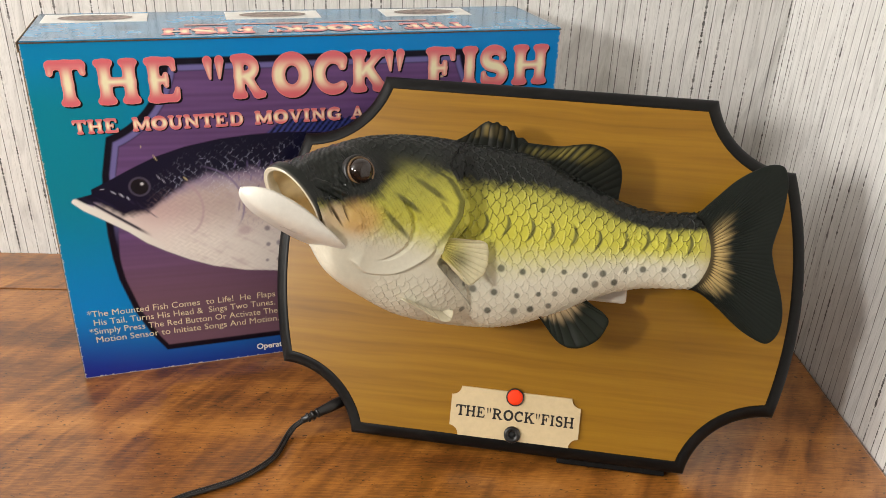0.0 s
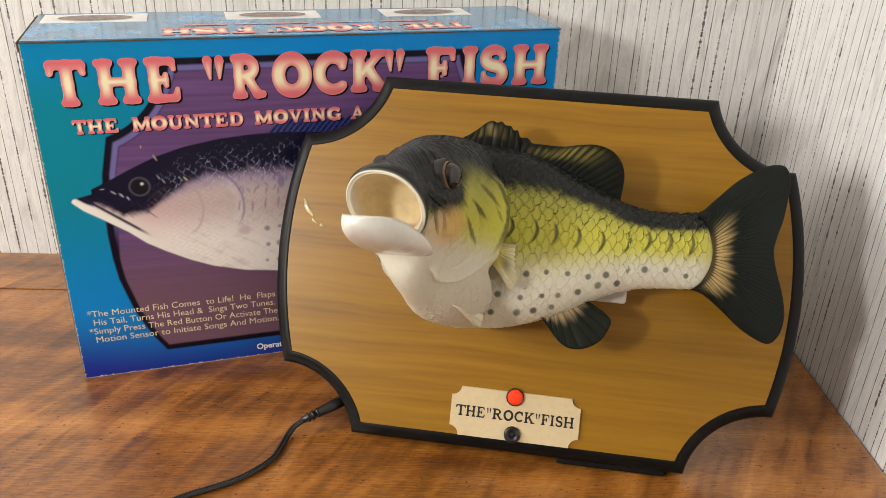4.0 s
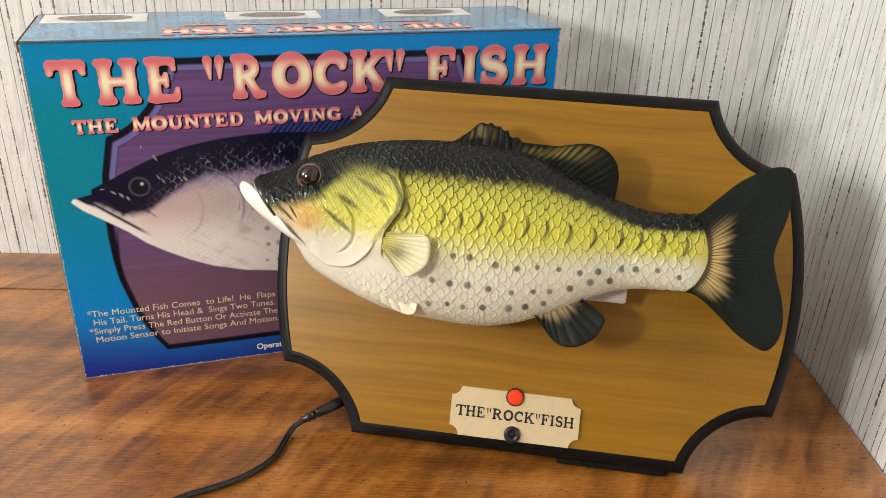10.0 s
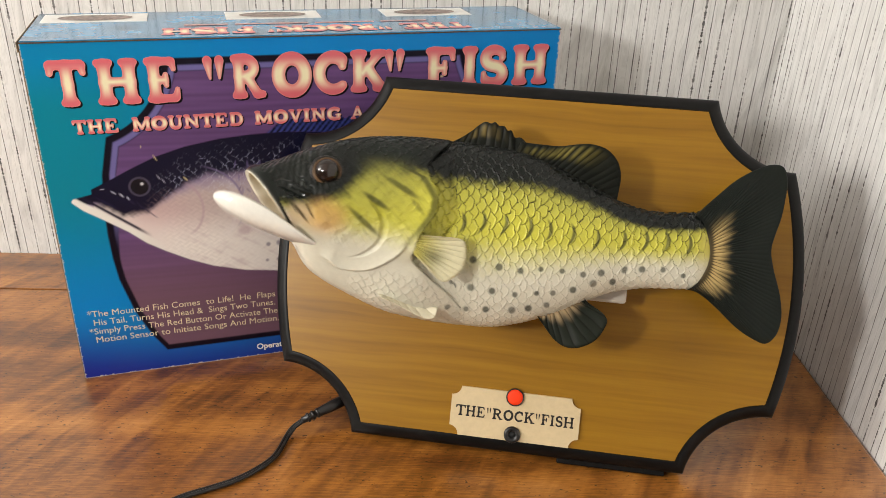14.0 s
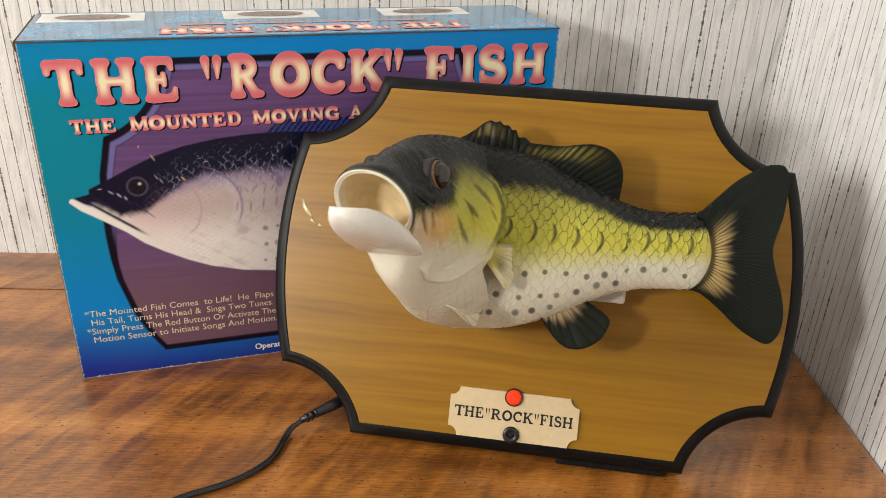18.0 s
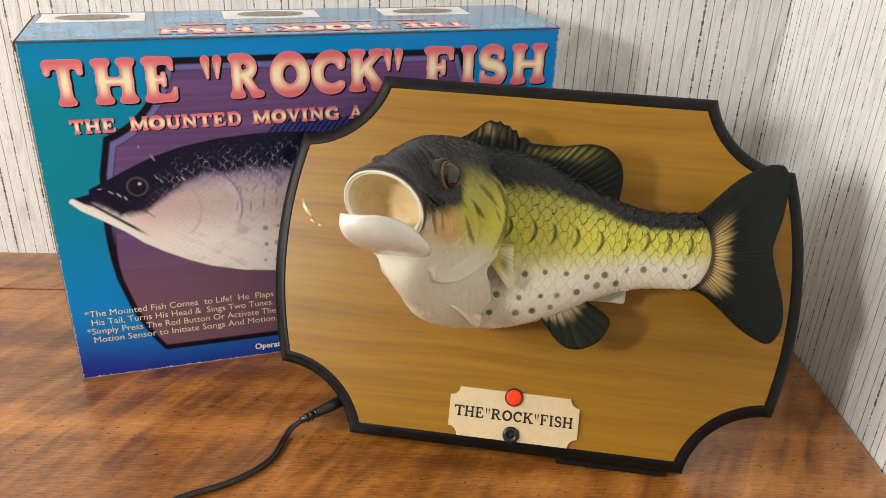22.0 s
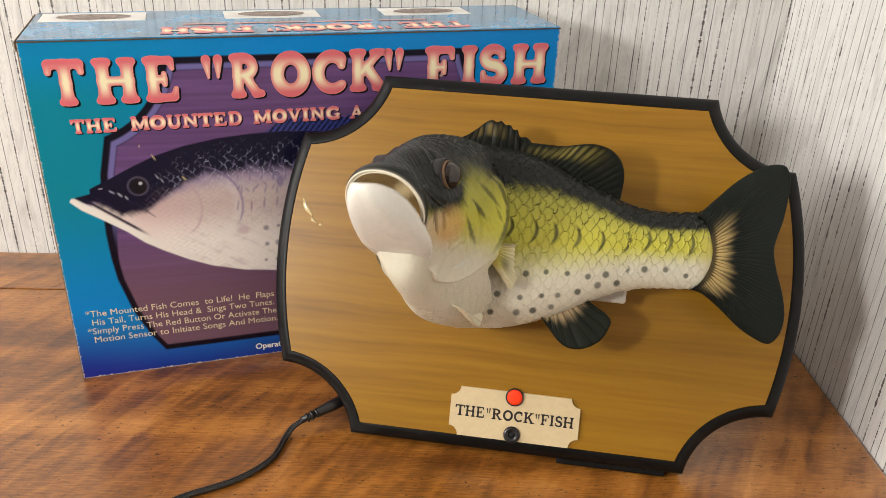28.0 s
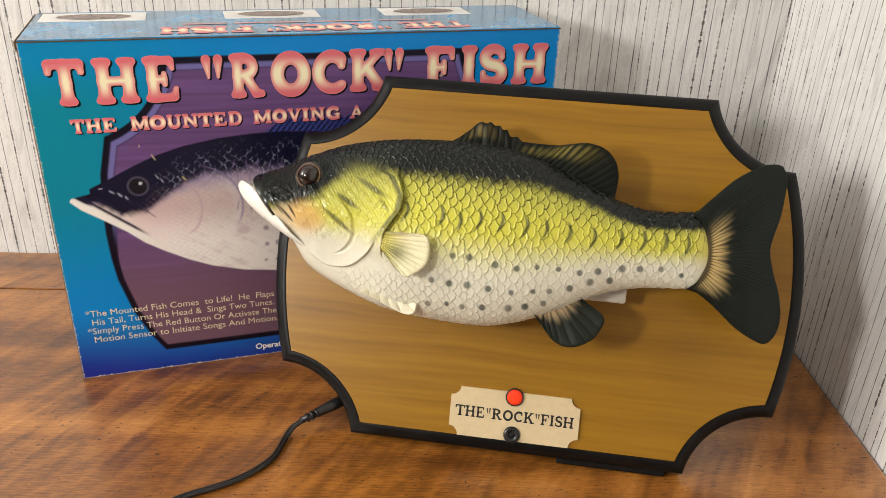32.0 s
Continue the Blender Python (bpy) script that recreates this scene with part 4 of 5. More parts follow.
part("back_shell", flat_sheet([(x, z + HALF_H) for x, z in plaque_outline(0.0295)], -0.003, -0.0112), MAT_BLACK, toy)


def name_plate():
    w, h, notch = 0.0436, 0.0166, 0.0062
    pts = []
    for cx, cz, a0 in ((w, h, 270), (-w, h, 360), (-w, -h, 90), (w, -h, 180)):
        pts += [(cx + notch * math.cos(math.radians(a0 - t)), cz + notch * math.sin(math.radians(a0 - t))) for t in np.linspace(0, 90, 9)]
    plate = part("name_plate", flat_sheet(pts, 0.0018, -0.0004), MAT_PLATE, toy, "champagne metal plate with scooped corners and black lettering", pose(-0.0013, -FACE, 0.0261))
    lay = [("T", -42.4, -35.4), ("H", -35.6, -28.0), ("E", -28.0, -21.6), ('"', -20.8, -17.4), ("R", -17.0, -9.0), ("O", -9.2, -1.6), ("C", -1.6, 5.4), ("K", 5.2, 13.2), ('"', 13.2, 16.6), ("F", 17.0, 23.2), ("I", 23.2, 26.8), ("S", 27.0, 32.4), ("H", 32.4, 40.2)]
    tones = ((0.012, 0.01, 0.01), (0.012, 0.01, 0.01), 0.1)
    for ch, a, b in lay:
        part("letter", letter_mesh(ch, (a + 1.15) * 0.973 / 1000, (b + 1.15) * 0.973 / 1000, -0.0034, 0.0077, tones, fat=0.70, cells=40, soft=0.018), MAT_INK, plate, at=pose(0, -0.0020, 0))
    part("button", lathe([(0.0053, 0.0), (0.0053, 0.0018), (0.0048, 0.0024), (0.003, 0.0027), (0.0, 0.0028)]), MAT_RED, plate, "bright red push button", pose(-0.0007, -0.0012, 0.0133))
    part("button_ring", lathe([(0.0053, 0.0), (0.0053, 0.0014), (0.0058, 0.0016), (0.0061, 0.001), (0.0061, 0.0)]), MAT_BLACK_INK, plate, at=pose(-0.0008, -0.0018, 0.0133))
    part("sensor", lathe([(0.0056, 0.0), (0.0056, 0.0018), (0.005, 0.0026), (0.0028, 0.0027), (0.0024, 0.0010), (0.0, 0.0008)]), MAT_CABLE, plate, "black motion sensor with a hole", pose(-0.0005, -0.0014, -0.0121))
    part("sensor_hole", lathe([(0.0, 0.0), (0.0025, 0.0), (0.0025, 0.0012), (0.0, 0.0012)]), MAT_HOLE, plate, at=pose(-0.0005, -0.0014, -0.0121))


name_plate()
PIVOT = (-0.026, 0.150, 0.050)
NECK_HINGE = (-0.0418, 0.150, 0.0364)
TAIL_PIVOT = (0.056, 0.147, MID)


def local(p):
    return Vector((p[0], -p[2], p[1]))


body = part("body", skin(SEAM - 0.45, s_of(0.060), 400, PIVOT, tuck_front=0.45), MAT_FISH, toy, "scaly yellow flank, dark back and spotted white belly", Matrix.Translation(local(PIVOT)))
head = part("head", skin(0.0, SEAM, 360, PIVOT, headed=True), MAT_FISH, toy, "dark snout and yellow-green cheek of painted rubber", Matrix.Translation(local(PIVOT)))
neck = part("neck_fold", skin(SEAM - 0.35, SEAM + 0.85, 110, PIVOT, slim_by=0.990), MAT_FISH, toy, "scaly rubber fold behind the head", Matrix.Translation(local(PIVOT)))
tail = part("tail", skin(s_of(0.050), len(RIBS) - 1.01, 150, TAIL_PIVOT, tuck_front=0.5), MAT_FISH, toy, "scaly tail stalk", Matrix.Translation(local(TAIL_PIVOT)))

part("soft_dorsal_fin", fin([(-20, 196), (-7, 191.5), (8, 185.5), (22, 178.5), (35, 170.5)], [(-15, 207.8), (-5.7, 207.2), (8.7, 206.9), (17.5, 208.3), (26.3, 209.4), (31.7, 209.1), (37.9, 207.5), (42.4, 204.6), (46.4, 199.9), (48.6, 194.7), (49.5, 189.8), (49.3, 184.4), (48.7, 179.3), (48.1, 172)], 19, dark_fin, PIVOT, cup=0.004, depth=0.0011, thick=(0.0062, 0.0012), across=220, wave=0.0009), MAT_FIN, body, "black and yellow ribbed back fin")
part("anal_fin", fin([(5, 103), (14, 106), (24, 111), (32, 115)], [(5.2, 98.9), (10, 93.2), (16.7, 85.7), (22.4, 82), (27.7, 81.2), (34.5, 82.7), (42.7, 87.9), (47.2, 95.5), (48.4, 101.1), (44.6, 105.4), (39.1, 108.6), (32.5, 113)], 12, anal_paint, PIVOT, w=(0.004, 0.010), across=160, thick=(0.004, 0.0012), depth=0.0010, wave=0.0008), MAT_FIN, body, "tan and black ribbed belly fin")
spiny = part("spiny_dorsal_fin", fin([(-63, 199), (-40, 198), (-10, 193)], [(-58.3, 204.3), (-53.1, 207.7), (-48, 212.1), (-44, 216.1), (-40.2, 218.2), (-36.8, 217.4), (-34, 218.5), (-31.2, 216.6), (-28, 216.6), (-25.6, 214.2), (-23, 214.4), (-20.6, 210.6), (-16.5, 210.6), (-12.6, 207.2)], 11, spiny_paint, PIVOT, depth=0.0014, thick=(0.0058, 0.0012), across=180, wave=0.0012), MAT_FIN, body, "dark spiny back fin with a notched crest")
part("tail_fin", fin([(96, 171), (102, 166), (107, 152), (107, 141), (102.5, 130), (97, 124)], [(99, 172.5), (108.8, 183.2), (120.6, 195.2), (133.4, 203.6), (141.5, 206.5), (148.3, 205.4), (151.4, 197.1), (151, 188.4), (149, 174.2), (145.8, 161.6), (144.8, 152.5), (147.7, 140.8), (152.4, 127.3), (154.7, 113.5), (153, 102.4), (147.6, 95.8), (140, 97.4), (129.3, 103.4), (118.2, 112.6), (108.9, 120.4), (101, 124)], 38, tail_paint, TAIL_PIVOT, thick=(0.0104, 0.0013), across=520, along=64, depth=0.00065, forked=True, wave=0.0012), MAT_FIN, tail, "dark ribbed forked tail fin, tan at the root")
for near in (1, -1):
    part("pectoral_fin", fin([(-92, 141.5), (-94, 137), (-91, 131)], [(-80, 142), (-65.1, 141.8), (-60.9, 137.2), (-61.3, 125.2), (-68.1, 118.1), (-74.2, 115.7), (-83.1, 122.6)], 17, pale_fin, PIVOT, w=(near * 0.0322, near * 0.0395), across=170, thick=(0.003, 0.0016), depth=0.0012), MAT_FIN, head, "pale yellow ribbed side fin")
for near in (1, -1):
    part("pelvic_fin", fin([(-104, 105), (-92, 103.8), (-75, 102.5)], [(-104, 102.5), (-95, 99.5), (-85, 95.2), (-75, 91.8), (-69, 92.8), (-67.5, 99)], 6, ivory_fin, PIVOT, w=(0.012, 0.021) if near > 0 else (-0.009, -0.010), across=110, thick=(0.0036, 0.0018), depth=0.0013), MAT_FIN, head, "ivory ribbed belly fin")


def eye_ball(side):
    at = Vector((-0.1440 - PIVOT[0], PIVOT[2] - MID - side * (0.0206 if side > 0 else 0.0180), 0.1722 - PIVOT[1]))
    turn = pose(0, 0, 0, -9 * side, 0, -7 * side + (180 if side < 0 else 0))
    m = Matrix.Translation(at) @ turn
    ring = lathe([(0.0080, -0.010), (0.0081, 0.0012), (0.0079, 0.0022), (0.0074, 0.0024), (0.0070, 0.0018), (0.0069, 0.0004)], 48)
    part("eye_ring", ring, MAT_EYE_RING, head, "thin golden-tan ring", m)
    part("eye_rim", lathe([(0.0096, -0.010), (0.0097, -0.0004), (0.0092, 0.0010), (0.0085, 0.0012), (0.0080, 0.0)], 48), MAT_BLACK_INK, head, at=m)
    a = np.linspace(0.0, math.pi / 2, 18)
    part("eye", lathe([(0.0071 * math.cos(t), 0.0006 + 0.0070 * math.sin(t)) for t in a], 48), MAT_EYE, head, "glossy dark brown eye", m)


eye_ball(1)
eye_ball(-1)


def mouth_parts():
    """Lip round the open mouth, the cream throat behind it and the hinged lower jaw."""
    t0, b0, half = np.array((-0.185, 0.170)), np.array((-0.157, 0.137)), 0.0212
    c = (t0 + b0) / 2
    up = (t0 - b0) / 2
    a = np.linspace(0, 2 * np.pi, 96, endpoint=False)
    n_out = np.array((up[1] * -1, up[0])) / np.hypot(*up)
    n_out = n_out if n_out[0] < 0 else -n_out

    def ring(scale, out):
        deep = max(0.0, -out - 0.004)
        u = c[0] + up[0] * np.cos(a) * scale + n_out[0] * (out + deep) + deep * 0.97
        v = c[1] + up[1] * np.cos(a) * scale + n_out[1] * (out + deep) + deep * 0.05
        w = half * np.sign(np.sin(a)) * np.abs(np.sin(a)) ** 0.92 * scale
        return np.stack([u - PIVOT[0], PIVOT[2] - MID - w, v - PIVOT[1]], -1)

    rings = ((1.0, -0.004, 1), (1.02, -0.0018, 1), (1.02, 0.0002, 1), (1.0, 0.0014, 0.9), (0.985, 0.0020, 0.1), (0.96, 0.0022, 0), (0.935, 0.0008, 0), (0.91, 0.0016, 0), (0.88, 0.0012, 0), (0.86, -0.0008, 0), (0.855, -0.004, 0))
    lip = [ring(s, o) for s, o, k in rings]
    tone = np.concatenate([np.tile(blend(np.array((0.78, 0.71, 0.56)), NAVY_BACK, np.array(k * 1.0)), (96, 1)) for s, o, k in rings])
    part("upper_lip", np_mesh("lip", np.vstack(lip), grid_quads(len(lip), 96, True), tone), MAT_FISH, head, "rubber lip, dark outside and ivory inside")
    throat = [ring(s, o) for s, o in ((0.87, -0.001), (0.87, -0.006), (0.84, -0.014), (0.76, -0.020), (0.6, -0.0235), (0.35, -0.0255), (0.0, -0.026))]
    part("throat", np_mesh("throat", np.vstack(throat), grid_quads(len(throat), 96, True)), MAT_MOUTH, head, "cream inside of the mouth")


mouth_parts()
JAW_HINGE = (-0.150, 0.136, MID)


def jaw_mesh():
    """A shovel-shaped lower jaw, closed pose, about its hinge; its root lies along the throat."""
    root, mid, tip = np.array((-0.1305, 0.1195)), np.array((-0.1545, 0.1335)), np.array((-0.1978, 0.1643))
    q = np.sin(np.linspace(0, np.pi / 2, 84)) ** 1.2
    line = root * ((1 - q) ** 2)[:, None] + mid * (2 * q * (1 - q))[:, None] + tip * (q ** 2)[:, None]
    way = np.gradient(line, q, axis=0)
    way /= np.linalg.norm(way, axis=1)[:, None]
    up_way = np.stack([way[:, 1], -way[:, 0]], -1)
    half = 0.0200 * np.sqrt(np.clip(1 - np.clip((q - 0.42) / 0.58, 0, 1) ** 2.4, 0, 1)) * (0.45 + 0.55 * step(q, 0, 0.5))
    end = np.sqrt(np.clip(1 - np.clip((q - 0.82) / 0.18, 0, 1) ** 2.0, 0.0, 1))
    deep = (0.0020 + 0.0058 * step(q, 0.15, 0.8)) * end
    a = np.linspace(0, 2 * np.pi, 84, endpoint=False)
    rows = []
    for i, x in enumerate(q):
        y = np.cos(a) * half[i]
        sn = np.sin(a)
        brim = (0.0010 + 0.0052 * step(x, 0.3, 0.8)) * end[i]
        keel = np.abs(sn) ** 0.8 * (1 - 0.14 * np.abs(sn) ** 5)
        # flat-sided below, with a shallow trough and a rounded rim above
        up = np.where(sn < 0, brim - keel * (deep[i] + brim), brim - 0.0044 * np.maximum(sn, 0) ** 1.5 * end[i] * step(1 - x, 0.02, 0.30))
        p = line[i] + up_way[i] * up[:, None] * (1 if up_way[i][1] > 0 else -1)
        rows.append(np.stack([p[:, 0] - JAW_HINGE[0], -y, p[:, 1] - JAW_HINGE[1]], -1))
    v = np.vstack(rows)
    paint = np.tile(np.array((0.78, 0.75, 0.68)), (len(v), 1))
    return np_mesh("jaw", v, grid_quads(len(q), 84, True), paint)


jaw = part("lower_jaw", jaw_mesh(), MAT_FISH, head, "white rubber lower jaw", Matrix.Translation(local(JAW_HINGE) - local(PIVOT)))
part("bracket", box(0.030, 0.063, -0.026, -0.004, 0.1105, 0.124, 0.002), MAT_BRACKET, toy, "pale plastic mounting bracket behind the fish")
part("mounting_post", box(-0.018, 0.018, -0.034, 0.0, 0.125, 0.165, 0.002), MAT_GREY, toy)

# ---- the carton ----
BOX_W, BOX_D, BOX_H = 0.3722, 0.0928, 0.2560
carton = thing("product_carton", pose(-0.2524, 0.507, 0, 0, 0, 15.88), "worn blue and teal cardboard carton with printed fish and pink lettering", "cardboard box")


def inside_fish(a, z):
    """For a place on the carton's face: signed height inside the printed fish, and its share from back to belly."""
    u, v = a - 0.212, z + 0.0150
    top = np.interp(u, RIBS[:, 0], RIBS[:, 1])
    low_u = [-0.199, -0.192, -0.1795, -0.1647, -0.1538, -0.1413, -0.125, -0.109, -0.0856, -0.06, -0.02]
    low_v = [0.1605, 0.1535, 0.145, 0.1343, 0.1245, 0.1165, 0.1075, 0.1005, 0.094, 0.0905, 0.089]
    low = np.interp(u, low_u, low_v)
    top = np.where(u < -0.185, np.interp(u, [-0.2, -0.198, -0.185], [0.158, 0.1635, 0.1665]), top)
    f = (top - v) / np.maximum(top - low, 1e-4)
    ok = step(np.minimum(top - v, v - low), 0.0, 0.0009) * (u > -0.1995)
    return ok, f, u, v


def carton_print():
    nx, nz = 520, 360
    a, z = np.meshgrid(np.linspace(0, BOX_W, nx), np.linspace(0, BOX_H, nz))
    teal, blue, deep = np.array((0.0, 0.225, 0.32)), np.array((0.0, 0.22, 0.60)), np.array((0.014, 0.022, 0.26))
    c = blend(blue, teal, (1 - step(a, 0.015, 0.17)) * step(z, 0.05, 0.16) * (1 - 0.5 * step(z, 0.21, 0.25)))
    c = blend(c, deep, 1 - step(z + 0.012 * np.sin(a * 14), 0.0, 0.066))
    # printed plaque
    ca, cz, sw, sh = 0.190, 0.130, 0.1555, 0.1135
    da, dz = np.abs(a - ca), np.abs(z - cz)
    bow = 0.006 * (1 - np.clip(dz / 0.065, 0, 1) ** 2)
    d_side = da - sw - bow
    d_top = dz - sh
    corner = 0.062 - np.hypot((da - sw - 0.012) * 1.0, (dz - sh - 0.010) * 0.95)
    edge = np.interp(z, [0.0, 0.03, 0.046, 0.055, 0.082, 0.10, 0.119, 0.142, 0.1645, 0.1965, 0.2056, 0.24], [0.072, 0.0535, 0.0462, 0.0425, 0.0355, 0.0335, 0.0327, 0.0333, 0.0355, 0.0430, 0.0462, 0.060])
    d_side = np.where(a < ca, edge - a, d_side)
    corner = np.where((a < ca) & (z < cz), -1.0, corner)
    d = np.maximum(np.maximum(d_side, d_top), corner)
    rim = 0.0046 + 0.0046 * step(z, 0.09, 0.14)
    wood = np.array((0.135, 0.066, 0.190)) * (1 + 0.15 * ripple(a * 16, z * 420) + 0.15 * ripple(a * 9, z * 130, 2.0))[..., None]
    wood = blend(wood, np.array((0.170, 0.088, 0.120)), 0.9 - 0.9 * step(z, 0.05, 0.14))
    c = blend(c, np.array((0.004, 0.002, 0.010)), 1 - step(d, -0.0006, 0.0006))
    c = blend(c, np.array((0.16, 0.14, 0.36)), (1 - step(np.abs(d + 0.0068), 0.0010, 0.0028)) * step(z, 0.1, 0.15))
    c = blend(c, wood, 1 - step(d, -rim - 0.0007, -rim + 0.0007))
    # printed fish
    ok, f, u, v = inside_fish(a, z)
    net_h, net = scale_relief(s_of(np.clip(u, -0.19, 0.05)), np.clip(f, 0, 1) * np.pi)
    pale = np.array((0.60, 0.49, 0.46))
    p = blend(pale * 0.92, np.array((0.84, 0.78, 0.73)), step(f, 0.45, 0.8))
    p = blend(p, np.array((0.62, 0.36, 0.36)), 0.35 * np.exp(-(((u + 0.155) / 0.02) ** 2 + ((v - 0.146) / 0.016) ** 2)))
    edge_f = 0.27 + 0.22 * (1 - step(u, -0.165, -0.115)) + 0.022 * ripple(u * 90, v * 90) + 0.008 * ripple(u * 330, v * 400) + 0.014 * (net_h - 0.5)
    p = p * (1 + (0.04 + 0.06 * (1 - step(u, -0.11, -0.09))) * ripple(u * 700, v * 820, 2.0) * step(u, -0.15, -0.13))[..., None]
    p = blend(p, np.array((0.62, 0.36, 0.38)), 0.28 * np.exp(-(((u + 0.135) / 0.024) ** 2 + ((v - 0.146) / 0.018) ** 2)))
    p = blend(p, np.array((0.20, 0.15, 0.34)), 0.75 * (1 - step(f, edge_f - 0.02, edge_f + 0.14)))
    p = blend(p, np.array((0.004, 0.004, 0.020)), 1 - step(f, edge_f - 0.06, edge_f + 0.035))
    low_p = np.interp(u, [-0.20, -0.167, -0.150, -0.1255, -0.10], [0.171, 0.147, 0.149, 0.166, 0.180])
    snout = step(v - low_p + 0.0010 * ripple(u * 420, v * 300) + 0.0006 * ripple(u * 900, v * 1200), -0.003, 0.004) * (1 - step(u, -0.112, -0.098))
    p = blend(p, np.array((0.006, 0.005, 0.022)), snout)
    dark = np.maximum(1 - step(f, edge_f - 0.04, edge_f + 0.03), snout)
    glint = np.clip(ripple(u * 210, v * 190, 1.0) + 0.35, 0, 1)
    p = blend(p, np.array((0.40, 0.42, 0.58)), 0.85 * glint * step(net, 0.86, 0.95) * dark * step(u, -0.150, -0.125) * step(f, edge_f - 0.26, edge_f - 0.08))
    p = blend(p, np.array((0.62, 0.58, 0.66)), 0.7 * step(net, 0.87, 0.96) * step(f, edge_f - 0.05, edge_f + 0.03) * (1 - step(f, edge_f + 0.08, edge_f + 0.2)) * step(u, -0.12, -0.10))
    p = blend(p, np.array((0.34, 0.27, 0.38)), 0.55 * step(net, 0.86, 1.0) * (1 - dark) * step(u, -0.10, -0.08) * (1 - step(f, 0.5, 0.8)))
    stain = np.clip(ripple(u * 95, v * 150, 3.0) + 0.5 * ripple(u * 300, v * 420, 1.0) - 0.1, 0, 1)
    p = blend(p, np.array((0.46, 0.33, 0.36)), 0.38 * stain * (1 - dark) * step(u, -0.14, -0.11))
    # gill cover, cheek fold, mottled cheek, gleams on the snout
    ring = np.hypot((u + 0.119) / 0.036, (v - 0.149) / 0.033) - 1
    p = blend(p, np.array((0.20, 0.15, 0.30)), 0.75 * (1 - step(np.abs(ring), 0.004, 0.035)) * step(u, -0.115, -0.098) * step(v, 0.130, 0.142))
    p = blend(p, np.array((0.80, 0.74, 0.76)), 0.22 * (1 - step(np.abs(ring + 0.10), 0.02, 0.12)) * step(u, -0.105, -0.09))
    inner_arc = np.hypot((u + 0.130) / 0.018, (v - 0.149) / 0.022) - 1
    p = blend(p, np.array((0.46, 0.30, 0.36)), 0.5 * (1 - step(np.abs(inner_arc), 0.01, 0.09)) * step(u, -0.126, -0.115))
    for i in range(6):
        for j in range(3):
            p = blend(p, np.array((0.16, 0.12, 0.28)), 0.55 * bar(u, v, -87 + 8.5 * i + 2 * j, 181 - 10.5 * j - 0.6 * i, 78 + 9 * math.sin(i * 2 + j), 4.2, 1.0))
    p = blend(p, np.array((0.50, 0.33, 0.36)), 0.30 * np.clip(ripple(u * 800, v * 760), 0, 1) * (1 - step(np.hypot((u + 0.132) / 0.022, (v - 0.155) / 0.014), 0.5, 1.0)))
    for q, bb, ang, ln, wide in ((-176, 158, -38, 12, 1.3), (-160, 158, -48, 5, 1.4), (-155, 155, -60, 5, 1.0), (-151, 151, -50, 6, 0.8), (-147, 147, -45, 6, 0.7)):
        p = blend(p, np.array((0.02, 0.015, 0.05)), 0.7 * bar(u, v, q, bb, ang, ln, wide))
    for q, bb, ang, ln, wide in ((-171, 166, -40, 3.0, 0.7), (-166, 163.5, -50, 3.0, 0.9), (-162, 161, -60, 2.4, 0.8), (-140, 175, -60, 3.0, 0.5), (-137, 172, -60, 3.0, 0.5), (-178, 169, 10, 2.5, 0.5)):
        p = blend(p, np.array((0.55, 0.55, 0.68)), 0.75 * bar(u, v, q, bb, ang, ln, wide))
    for q, bb, ang, ln, wide in ((-86.5, 148, 80, 6, 1.0), (-76.8, 147, 84, 6.5, 1.1), (-67.4, 148.5, 82, 6.5, 1.1), (-57.8, 149.5, 82, 6, 1.0), (-85, 162, 60, 3.5, 0.9), (-79, 160, -50, 3.5, 0.9), (-72, 162, 55, 3.5, 0.9), (-66, 164, -48, 3.5, 0.9), (-60, 161, 60, 3.5, 0.8)):
        p = blend(p, np.array((0.20, 0.14, 0.24)), 0.62 * bar(u, v, q, bb, ang, ln, wide))
    for q, bb, wide in ((-67.4, 128, 3.0), (-67.4, 114.5, 2.4), (-60, 101, 2.6), (-69, 101, 1.8), (-58, 129, 2.0)):
        p = blend(p, np.array((0.16, 0.12, 0.17)), 0.7 * bar(u, v, q, bb, 0, wide, wide))
    p = blend(p, np.array((0.46, 0.30, 0.36)), 0.5 * bar(u, v, -84, 128, 0, 7, 5))
    for mu, mv in MARKS[1:6]:
        p = blend(p, np.array((0.16, 0.12, 0.26)), 0.6 * (1 - step(np.hypot((u - mu / 1000) / 0.5, v - mv / 1000 - 0.012), 0.003, 0.007)))
    for mu, mv in SPOTS[:18]:
        p = blend(p, np.array((0.12, 0.09, 0.16)), 0.6 * (1 - step(np.hypot(u - mu / 1000, v - mv / 1000), 0.0014, 0.0032)))
    p = blend(p, np.array((0.012, 0.01, 0.03)), (1 - step(np.abs((v - 0.1665) + 0.80 * (u + 0.195)), 0.0004, 0.0022)) * (1 - step(u, -0.160, -0.148)))
    jawp = step(-u, 0.138, 0.160) * (1 - step(v + 0.75 * (u + 0.199), 0.1650, 0.1668))
    p = blend(p, np.array((0.84, 0.80, 0.74)), jawp)
    ed = np.hypot(u + 0.1533, v - 0.1690)
    p = blend(p, np.array((0.07, 0.06, 0.10)), 1 - step(ed, 0.0070, 0.0078))
    p = blend(p, np.array((0.008, 0.006, 0.010)), 1 - step(ed, 0.0056, 0.0063))
    p = blend(p, np.array((0.7, 0.7, 0.75)), 0.8 * (1 - step(np.hypot(u + 0.1515, v - 0.1710), 0.0006, 0.0016)))
    c = blend(c, p, ok)
    # printed back fin
    fu, fv = u + 0.067, v - 0.198
